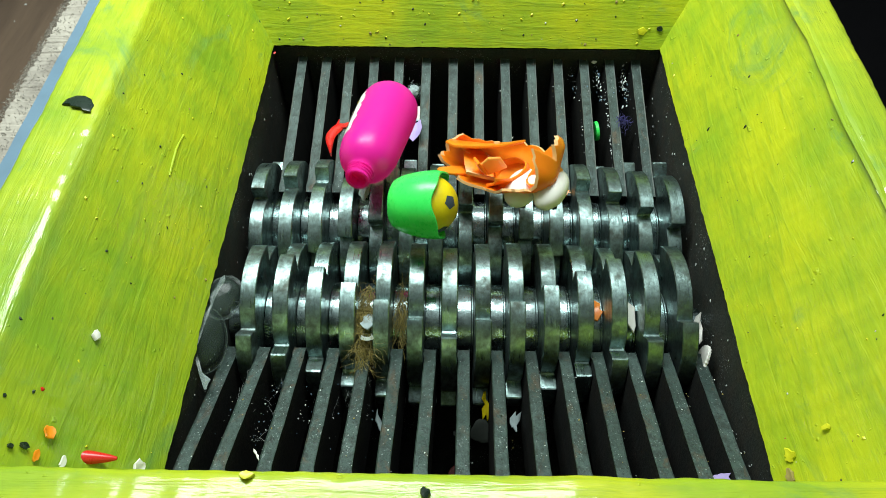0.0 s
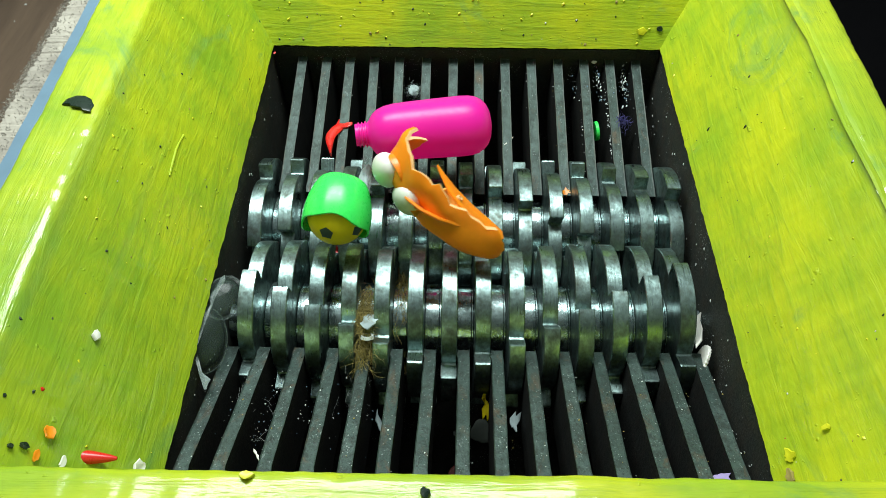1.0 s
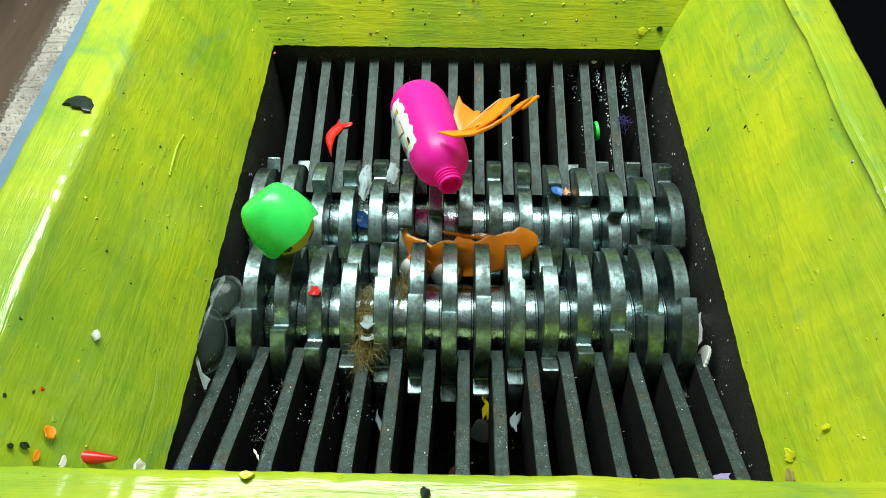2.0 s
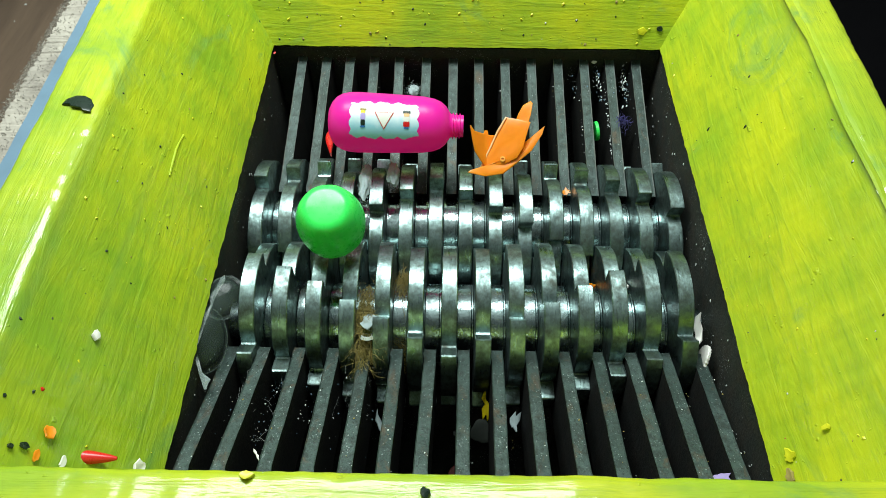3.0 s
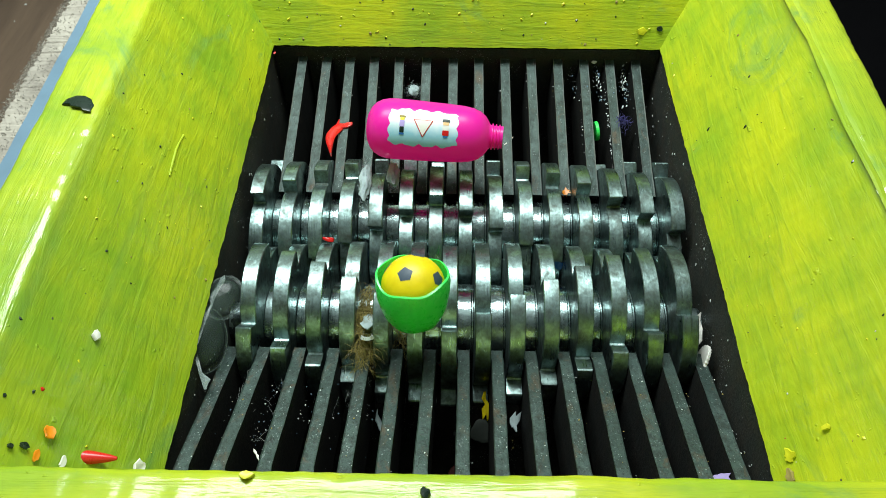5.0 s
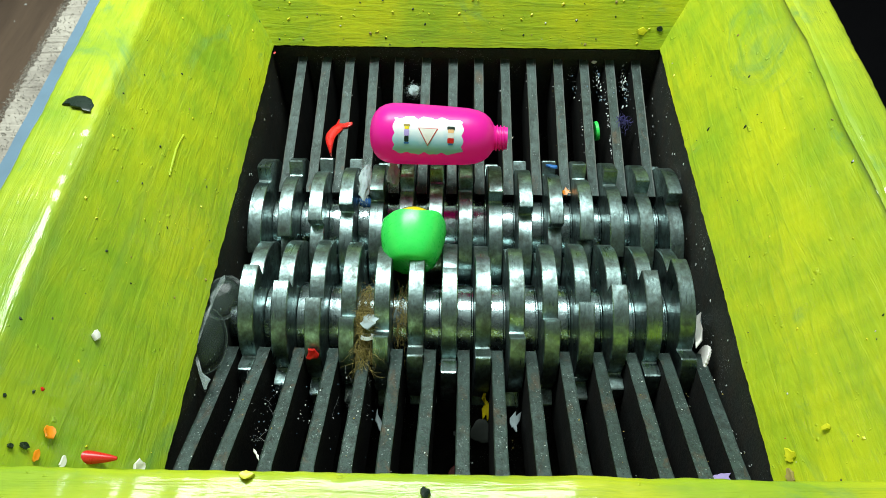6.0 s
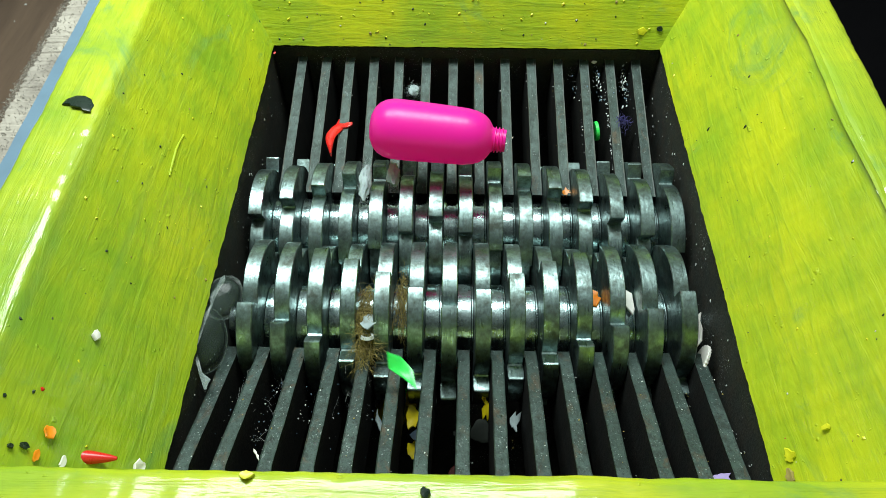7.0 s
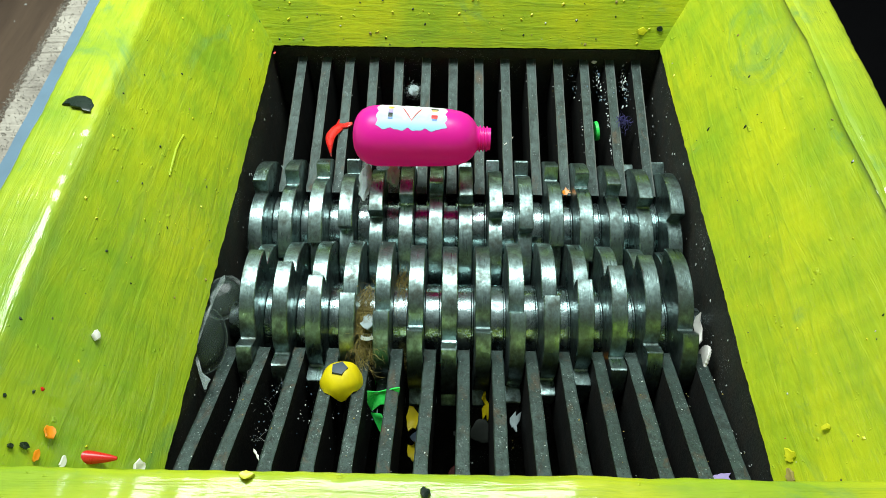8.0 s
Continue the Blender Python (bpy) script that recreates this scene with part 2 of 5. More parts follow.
def shard(outline, thick, bend=0.0, seed=0):
    """A torn plate: an outline in x, y, thickened, bent about y and slightly warped."""
    bm = bmesh.new()
    cx, cy = sum(p[0] for p in outline) / len(outline), sum(p[1] for p in outline) / len(outline)
    n = len(outline)

    def point(x, y, side):
        w = 0.35 * thick * noise.noise(Vector((x * 90 + seed * 3.1, y * 90, seed)))
        return bm.verts.new((x, y, bend * x * x + w + side * thick / 2))

    faces = []
    for side in (1, -1):
        rings = []
        for s in (1.0, 0.93, 0.6, 0.28):
            edge = 0.55 if s == 1.0 else 1.0
            rings.append([point(cx + (x - cx) * s, cy + (y - cy) * s, side * edge) for x, y in outline])
        mid = point(cx, cy, side)
        for r0, r1 in zip(rings, rings[1:]):
            for i in range(n):
                bm.faces.new((r0[i], r0[(i + 1) % n], r1[(i + 1) % n], r1[i]))
        for i in range(n):
            bm.faces.new((rings[-1][i], rings[-1][(i + 1) % n], mid))
        faces.append(rings[0])
    for i in range(n):
        j = (i + 1) % n
        bm.faces.new((faces[0][i], faces[0][j], faces[1][j], faces[1][i]))
    return bm


def torn_outline(w, h, n, seed, rough=0.3):
    rnd = random.Random(seed)
    return [(w / 2 * math.cos(2 * math.pi * k / n) * rnd.uniform(1 - rough, 1 + rough),
             h / 2 * math.sin(2 * math.pi * k / n) * rnd.uniform(1 - rough, 1 + rough)) for k in range(n)]


# ---- the hopper ----
RIM = 0.091


def hopper():
    h = thing("hopper", "wooden feed hopper painted thick yellow-green, brushed and stained", "hopper", kind="structure")

    def rounded(poly, radius):
        """The profile with its upper corners rounded by the thick paint."""
        out = []
        for k, p in enumerate(poly):
            p, before, after = Vector(p), Vector(poly[k - 1]), Vector(poly[(k + 1) % len(poly)])
            if p.y < RIM * 0.8:
                out.append(tuple(p))
                continue
            p0, p1 = p + (before - p).normalized() * radius, p + (after - p).normalized() * radius
            for q in range(7):
                f = q / 6
                out.append(tuple(p0 * (1 - f) ** 2 + p * 2 * f * (1 - f) + p1 * f * f))
        return out

    def wall(name, poly, a, b, axis, cuts, material, seed, radius):
        bm = prism(rounded(poly, radius), a, b, axis, cuts)
        roughen(bm, 0.0007, 38, seed)
        roughen(bm, 0.0004, 170, seed)
        for v in bm.verts:
            if v.co.z < 0.004:
                v.co += 0.0004 * noise.noise_vector(v.co * 330)
        return part(name, bm, material, h)

    wall("left_wall", [(-0.155, 0), (-0.205, RIM), (-0.2378, RIM), (-0.2378, -0.004), (-0.17, -0.004)], -0.27, 0.30, "y", 260, PAINT_SIDE, 1, 0.0045)
    wall("right_wall", [(0.155, 0), (0.205, RIM), (0.2315, RIM), (0.2315, -0.004), (0.17, -0.004)], -0.27, 0.30, "y", 260, PAINT_SIDE_B, 5, 0.006)
    wall("back_wall", [(0.1715, 0), (0.2215, RIM - 0.002), (0.26, RIM - 0.002), (0.26, -0.004), (0.185, -0.004)], -0.22, 0.22, "x", 200, PAINT_CROSS, 9, 0.004)
    wall("front_wall", [(-0.1805, -0.002), (-0.2018, RIM - 0.0045), (-0.245, RIM + 0.0015), (-0.245, -0.004), (-0.20, -0.004)], -0.235, 0.228, "x", 200, PAINT_FRONT, 13, 0.0045)
    for name, mat, line in (("paint_bead", PAINT_SIDE_B, [(0.2035 + 0.0010 * math.sin(k * 0.7), -0.20 + 0.0125 * k, RIM + 0.0002) for k in range(40)]),
                            ("paint_drip", PAINT_SIDE, [(-0.155 - 0.5495 * z, y, z) for y, z in ((-0.0115, 0.0445), (-0.006, 0.0448), (0.002, 0.0450), (0.010, 0.0455), (0.018, 0.0450), (0.0235, 0.0440))])):
        bm = bmesh.new()
        rings = []
        for k, p in enumerate(line):
            r = (0.0026 if name == "paint_bead" else 0.0009) * (0.7 + 0.5 * abs(noise.noise(Vector(p) * 60)))
            rings.append([bm.verts.new(Vector(p) + Vector((r * math.cos(a * math.pi / 3), 0, 0.6 * r * math.sin(a * math.pi / 3)))) for a in range(6)])
        for r0, r1 in zip(rings, rings[1:]):
            for a in range(6):
                bm.faces.new((r0[a], r0[(a + 1) % 6], r1[(a + 1) % 6], r1[a]))
        bm.faces.new(rings[0])
        bm.faces.new(rings[-1][::-1])
        part(name, roughen(bm, 0.0007, 140), mat, h)
    rough_edge = prism([(-0.2476, 0.074), (-0.2645, 0.074), (-0.2640, 0.0815), (-0.2476, 0.0820)], -0.27, 0.30, "y", 520)
    for v in rough_edge.verts:
        if v.co.x < -0.252:
            v.co.x += 0.0012 * noise.noise(v.co * 90) + 0.0022 * noise.noise(v.co * 700)
        v.co.z += 0.0012 * noise.noise(v.co * 600)
    board = part("fibreboard_edge", rough_edge, BOARD, h, "raw grey-beige fibreboard edge, frayed")
    rnd = random.Random(77)
    verts, faces = [], []
    for _ in range(5200):
        p = Vector((rnd.uniform(-0.2665, -0.2490) if rnd.random() < 0.6 else rnd.uniform(-0.2675, -0.2635), rnd.uniform(-0.09, 0.17), rnd.uniform(0.0795, 0.0825)))
        d = Vector((rnd.gauss(-0.4, 1), rnd.gauss(0, 1), rnd.gauss(0.3, 0.4))).normalized() * rnd.uniform(0.0006, 0.0020)
        s = d.cross(Vector((0, 0, 1))).normalized() * 0.00016
        base = len(verts)
        verts += [p - s, p + s, p + d * 0.6 + Vector((0, 0, 0.0005)), p + d]
        faces += [(base, base + 1, base + 2), (base + 1, base + 3, base + 2), (base, base + 2, base + 3)]
    me = bpy.data.meshes.new("frayed_fibre")
    me.from_pydata(verts, [], faces)
    me.materials.append(BOARD_FIBRE)
    tagged(part("frayed_fibre", me, None, board), kind="stuff")
    part("edge_sheet", roughen(prism([(-0.2372, 0.07), (-0.2484, 0.07), (-0.2480, 0.0850), (-0.2372, 0.0856)], -0.27, 0.30, "y", 80), 0.0006, 60), GREYBLUE, h, "grey-blue sheet edge")
    return h


hopper()

# ---- housing, table, room ----
def housing():
    h = thing("shredder_housing", "black oily steel housing under the hopper", "housing", kind="structure")
    part("side_plate", box(-0.170, -0.1575, -0.20, 0.19, -0.1885, -0.0045), PLATE_IRON, h)
    part("side_plate", box(0.1575, 0.170, -0.20, 0.19, -0.1885, -0.0045), PLATE_IRON, h)
    part("end_plate", box(-0.1574, 0.1574, 0.176, 0.19, -0.1885, -0.0045), PLATE_IRON, h)
    part("end_plate", box(-0.1574, 0.1574, -0.20, -0.186, -0.1885, -0.0045), PLATE_IRON, h)
    part("pit_floor", box(-0.1573, 0.1573, -0.1858, 0.1758, -0.1888, -0.1850), PIT_DARK, h)
    return h


housing()
thing("wooden_floor", "dark brown wooden floor with dust specks", "floor", bm=box(-1.9, 1.9, -1.9, 1.9, -0.23, -0.19), material=TABLE, kind="structure")
thing("black_cloth", "black cloth spread beside the machine", "cloth", bm=roughen(prism([(0.262, -0.19), (0.9, -0.19), (0.9, -0.18), (0.262, -0.18)], -0.6, 1.1, "y", 40), 0.003, 20), material=BLACKCLOTH, kind="structure")


def room():
    r = 1.9
    thing("room_wall_north", "plain grey plaster wall of the workshop", "wall", bm=box(-r, r, r, r + 0.1, -0.25, 1.7), material=WALLGREY, kind="structure")
    thing("room_wall_south", "plain grey plaster wall of the workshop", "wall", bm=box(-r, r, -r - 0.1, -r, -0.25, 1.7), material=WALLGREY, kind="structure")
    thing("room_wall_west", "plain grey plaster wall of the workshop", "wall", bm=box(-r - 0.1, -r, -r, r, -0.25, 1.7), material=WALLGREY, kind="structure")
    thing("room_wall_east", "plain grey plaster wall of the workshop", "wall", bm=box(r, r + 0.1, -r, r, -0.25, 1.7), material=WALLGREY, kind="structure")
    thing("ceiling", "plain grey workshop ceiling", "ceiling", bm=box(-r, r, -r, r, 1.7, 1.8), material=WALLGREY, kind="structure")


room()

# ---- combs ----
PITCH = 0.0208


def comb_mesh(y_out, z_out, y_in, z_in, seed):
    """A flat bar on edge that slopes down to the shaft."""
    d, w = 0.045, 0.0037
    bm = prism([(y_out, z_out), (y_in, z_in), (y_in + (y_out - y_in) * 0.12, z_in - d), (y_out, z_out - d)], -w, w, "x", 2)
    bmesh.ops.subdivide_edges(bm, edges=[e for e in bm.edges if e.calc_length() > 0.08], cuts=24)
    bmesh.ops.bevel(bm, geom=[e for e in bm.edges if abs(e.verts[0].co.x) > w * 0.9 and abs(e.verts[0].co.x - e.verts[1].co.x) < 1e-5 and e.is_manifold
                              and e.calc_face_angle(0) > 0.8], offset=0.0006, segments=1, affect="EDGES")
    # tops get the iron, bevels the worn edge, sides the painted-in shade
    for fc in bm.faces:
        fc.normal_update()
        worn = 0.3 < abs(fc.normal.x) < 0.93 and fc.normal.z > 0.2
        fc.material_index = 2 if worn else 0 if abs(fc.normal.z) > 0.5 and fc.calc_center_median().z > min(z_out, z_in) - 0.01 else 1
    return mesh_of("bar", roughen(bm, 0.00028, 90, seed), [BAR_IRON, BAR_SIDE_SHADE, BAR_EDGE])


def comb(name, outer, y_out, y_in, mesh, label):
    """Bars welded by hand: their outer ends stand unevenly, their inner ends run between the discs."""
    c = thing(name, label, "comb", kind="structure")
    for k, x_out in enumerate(outer):
        mid = (k - (len(outer) - 1) / 2) * PITCH
        x_in = mid + max(-0.0010, min(0.0010, x_out - mid))
        lean = (x_out - x_in) / (y_out - y_in)
        part("bar", mesh, None, c, at=pose(x_out - lean * y_out, 0, 0, 0, 0, -math.degrees(math.atan(lean))))
    return c


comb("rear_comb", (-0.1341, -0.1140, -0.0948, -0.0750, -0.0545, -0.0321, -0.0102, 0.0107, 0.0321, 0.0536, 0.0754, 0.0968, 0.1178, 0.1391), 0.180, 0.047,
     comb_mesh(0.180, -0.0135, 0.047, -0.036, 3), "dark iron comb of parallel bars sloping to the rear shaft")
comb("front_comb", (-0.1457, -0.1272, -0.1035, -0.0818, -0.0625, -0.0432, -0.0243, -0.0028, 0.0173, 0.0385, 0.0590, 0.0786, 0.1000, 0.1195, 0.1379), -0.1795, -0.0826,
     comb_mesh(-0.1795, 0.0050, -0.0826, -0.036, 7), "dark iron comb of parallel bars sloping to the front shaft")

# ---- rotors ----
TIP = 0.0555
SPIN = 260.1
FRONT_AXIS = (-0.0498, -0.0588)
REAR_AXIS = (0.0351, -0.067)


def cutter_mesh(sense, name):
    """A five-toothed hooked disc; sense: +1 when the teeth trail towards the camera side."""
    prof = []
    for k in range(5):
        prof += [(72 * k - 1.4, TIP - 0.0068), (72 * k - 0.5, TIP - 0.0010), (72 * k, TIP - 0.0002)]
        for s in range(2, 67, 4):
            u = s / 68
            prof.append((72 * k + s, TIP - 0.0112 * (0.16 * u + 0.84 * u ** 2.6)))
        prof += [(72 * k + 69.0, TIP - 0.0114), (72 * k + 70.2, TIP - 0.0106)]
    half = 0.0049
    bm = bmesh.new()
    loops = []
    for x, shrink in ((-half, 0.0005), (-half + 0.0005, 0), (half - 0.0005, 0), (half, 0.0005)):
        loops.append([bm.verts.new((x, -(r - shrink) * math.sin(radians(sense * a)), (r - shrink) * math.cos(radians(a)))) for a, r in prof])
    n = len(prof)
    for l0, l1 in zip(loops, loops[1:]):
        for i in range(n):
            bm.faces.new((l0[i], l0[(i + 1) % n], l1[(i + 1) % n], l1[i]))
    inner = []
    for l in (loops[0], loops[-1]):
        x = l[0].co.x
        ring = [bm.verts.new((x, v.co.y * 0.35, v.co.z * 0.35)) for v in l]
        for i in range(n):
            bm.faces.new((l[i], l[(i + 1) % n], ring[(i + 1) % n], ring[i]))
        inner.append(ring)
    for i in range(n):
        bm.faces.new((inner[0][i], inner[0][(i + 1) % n], inner[1][(i + 1) % n], inner[1][i]))
    me = mesh_of(name, bm, STEEL, True, 20)
    return me


def rotor(name, count, axis, sense, phase0, label):
    r = thing(name, label, "rotor", at=pose(0, *axis))
    part("shaft", lathe([(-0.157, 0.013), (0.157, 0.013)], 24), STEEL_SHAFT, r)
    disc = cutter_mesh(sense, "cutter_disc")
    spacer = mesh_of("spacer", lathe([(-0.0054, 0.0258), (-0.0050, 0.0266), (0.0036, 0.0266), (0.0039, 0.0259), (0.0042, 0.0266), (0.0050, 0.0266), (0.0054, 0.0258)], 40), STEEL_SHAFT, True)
    rnd = random.Random(count)
    for i in range(1, count + 1):
        x = (i - (count + 1) / 2) * PITCH
        lead = phase0 - sense * 12 * abs(i - 7) + rnd.uniform(-0.6, 0.6)
        part("cutter_disc", disc, None, r, at=pose(x, 0, 0, lead))
        if i < count:
            part("spacer", spacer, None, r, at=pose(x + PITCH / 2, 0, 0, rnd.uniform(0, 360)))
    return r


ROTOR_FRONT = rotor("front_rotor", 14, FRONT_AXIS, 1, 40.55, "shiny worn steel rotor of hooked cutter discs, front shaft")
ROTOR_REAR = rotor("rear_rotor", 15, REAR_AXIS, -1, 5.08, "shiny worn steel rotor of hooked cutter discs, rear shaft")


# ---- the bottle ----
def bottle():
    b = thing("bottle", "bright pink plastic bottle with threaded neck, no cap", "bottle")
    prof = [(-0.0480, 0.0010), (-0.0478, 0.0060), (-0.0468, 0.0106), (-0.0448, 0.0146), (-0.0418, 0.0178), (-0.0378, 0.0200), (-0.0330, 0.0211), (-0.0270, 0.0214),
            (-0.0100, 0.0210), (0.0080, 0.0204), (0.0180, 0.0198), (0.0250, 0.0186), (0.0300, 0.0166), (0.0335, 0.0138), (0.0356, 0.0108), (0.0366, 0.0090), (0.0375, 0.0085)]
    prof = [(s + (0.0022 if s > 0.015 else 0), r) for s, r in prof]
    part("body", lathe(prof, 56), PINK, b, smooth=True)
    neck = [(0.0370, 0.0084), (0.0385, 0.0080), (0.0390, 0.0092), (0.0399, 0.0092), (0.0404, 0.0078), (0.0416, 0.0078), (0.0421, 0.0089), (0.0429, 0.0089),
            (0.0434, 0.0077), (0.0448, 0.0077), (0.0452, 0.0088), (0.0460, 0.0088), (0.0464, 0.0078), (0.0490, 0.0078), (0.0490, 0.0062), (0.040, 0.0058)]
    neck = [(0.0392 + (s - 0.037) * 0.78, r) for s, r in neck]
    part("neck", lathe(neck, 32), PINK, b, "threaded pink neck, open", smooth=True)
    # paper sticker wrapped on the body, wavy edge
    bm = bmesh.new()
    nu, nv = 56, 18

    def on_body(x, turn, lift):
        r = float(np.interp(x, [p[0] for p in prof], [p[1] for p in prof])) + lift
        return (x, -r * math.sin(turn), r * math.cos(turn))

    grid = []
    for i in range(nu + 1):
        row = []
        u = i / nu * 2 - 1
        for j in range(nv + 1):
            v = j / nv * 2 - 1
            side = abs(math.sin(u * 6.6 + (0.6 if v > 0 else 2.0)))
            wave = 1 + (0.14 * side - 0.10 + 0.03 * math.sin(u * 23 + v)) * abs(v) ** 3
            x = -0.006 + u * 0.0235 * (1 + (0.07 * abs(math.sin(v * 4.2 + 0.5)) - 0.04) * abs(u) ** 4)
            row.append(bm.verts.new(on_body(x, v * 0.62 * wave * (1 - 0.16 * abs(u) ** 5), 0.0002)))
        grid.append(row)
    for i in range(nu):
        for j in range(nv):
            bm.faces.new((grid[i][j], grid[i + 1][j], grid[i + 1][j + 1], grid[i][j + 1]))
    st = part("sticker", bm, STICKER, b, "pale blue and white paper sticker with a small badge", smooth=True)

    def patch(name, x, v, w, h, material, lift, outline):
        m = bmesh.new()
        m.faces.new([m.verts.new((x + ox * w, v + ov * h, 0)) for ox, ov in outline])
        bmesh.ops.triangulate(m, faces=m.faces[:])
        bmesh.ops.subdivide_edges(m, edges=m.edges[:], cuts=4, use_grid_fill=True)
        for q in m.verts:
            q.co = Vector(on_body(q.co.x, q.co.y / 0.0208, 0.0002 + lift))
        part(name, m, material, st)

    tri = [(-1, -0.8), (1, -0.8), (0, 1)]
    sq = [(math.cos(k * 0.785), math.sin(k * 0.785)) for k in range(8)]
    patch("badge_edge", -0.006, 0.0, 0.0068, 0.0066, RED, 0.0003, tri)
    patch("badge_face", -0.006, -0.0003, 0.0060, 0.0058, WHITE, 0.0005, tri)
    slab = [(-1, -0.7), (-0.7, -1), (0.7, -1), (1, -0.7), (1, 0.7), (0.7, 1), (-0.7, 1), (-1, 0.7)]
    for x, marks in ((-0.0205, ((-0.0066, 0.0022, 0.0007, FIBRE), (-0.0050, 0.0015, 0.0011, YELLOW), (-0.0018, 0.0017, 0.0022, LILAC), (0.0022, 0.0015, 0.0020, CHARCOAL), (0.0049, 0.0017, 0.0006, BLUE))),
                     (0.0095, ((-0.0060, 0.0026, 0.0012, CHARCOAL), (-0.0040, 0.0020, 0.0012, ORANGE_PALE), (-0.0010, 0.0022, 0.0017, WHITE), (0.0024, 0.0022, 0.0018, RED), (0.0050, 0.0016, 0.0006, BLUE)))):
        for v, w, h, ink in marks:
            patch("print_mark", x, v, w, h, ink, 0.0003, slab)
    for ob in list(b.children) + list(st.children):
        ob.data.transform(Matrix.Scale(0.97, 4))
    return b


def sticker_material():
    """White paper printed with a pale blue wash that deepens towards one long edge."""
    m, t, b = nodes_of("printed_sticker")
    xyz = t.nodes.new("ShaderNodeSeparateXYZ")
    t.links.new(t.nodes.new("ShaderNodeTexCoord").outputs["Object"], xyz.inputs[0])
    across = t.nodes.new("ShaderNodeMapRange")
    across.inputs["From Min"].default_value, across.inputs["From Max"].default_value = 0.011, -0.011
    t.links.new(xyz.outputs["Y"], across.inputs["Value"])
    cloud = mix(t, 0.35, across.outputs[0], noise_node(t, 110, 4), "MIX")
    col = mix(t, ramp(t, cloud, [(0.36, 0), (0.66, 1)]), (0.80, 0.82, 0.80), (0.30, 0.58, 0.72))
    t.links.new(col, b.inputs["Base Color"])
    b.inputs["Roughness"].default_value = 0.4
    return m


STICKER = sticker_material()
BOTTLE = bottle()


# ---- the green cup with the ball ----
def ball_in_cup():
    c = thing("ball_in_cup", "yellow toy ball with dark patches stuck in a green plastic cup", "toy")
    outer = [(-0.0215, 0.001), (-0.0215, 0.0130), (-0.0208, 0.0158), (-0.0188, 0.0185), (-0.013, 0.0216), (-0.005, 0.0242), (0.004, 0.0257), (0.012, 0.0260), (0.0175, 0.0254)]
    inner = [(0.0178, 0.0240), (0.012, 0.0244), (0.004, 0.0240), (-0.005, 0.0226), (-0.013, 0.0196), (-0.018, 0.014), (-0.0195, 0.001)]
    bm = lathe(outer + inner, 48)
    for v in bm.verts:
        if v.co.x > 0.012:
            a = math.atan2(v.co.z, v.co.y)
            v.co.x += 0.0016 * math.sin(a * 2 + 0.6) + 0.0012 * math.sin(a * 5)
    roughen(bm, 0.0006, 60)
    part("cup", bm, GREEN, c, "green plastic cup with an uneven rim", smooth=True)
    bm = bmesh.new()
    bmesh.ops.create_icosphere(bm, subdivisions=4, radius=0.0226)
    for v in bm.verts:
        v.co.x += 0.0075
    ball = part("ball", bm, YELLOW, c, "yellow rubber ball", smooth=True)
    g = (1 + 5 ** 0.5) / 2
    for p in [(0, s, t * g) for s in (-1, 1) for t in (-1, 1)] + [(s, t * g, 0) for s in (-1, 1) for t in (-1, 1)] + [(s * g, 0, t) for s in (-1, 1) for t in (-1, 1)]:
        d = Matrix.Rotation(0.5, 3, "X") @ Vector(p).normalized()
        if d.x < 0.05:
            continue
        q = d.to_track_quat("Z", "Y")
        m = bmesh.new()
        ring = []
        for r, h in ((0.0056, 0.02215), (0.003, 0.0227)):
            ring.append([m.verts.new(Vector((0.0075, 0, 0)) + q @ Vector((r * math.cos(k * 1.2566), r * math.sin(k * 1.2566), h))) for k in range(5)])
        for k in range(5):
            m.faces.new((ring[0][k], ring[0][(k + 1) % 5], ring[1][(k + 1) % 5], ring[1][k]))
        m.faces.new(ring[1])
        part("patch", m, DOT, ball, "dark blue pentagon patch")
    for ob in c.children_recursive:
        ob.data.transform(Matrix.Scale(0.82, 4))
    return c


CUP = ball_in_cup()


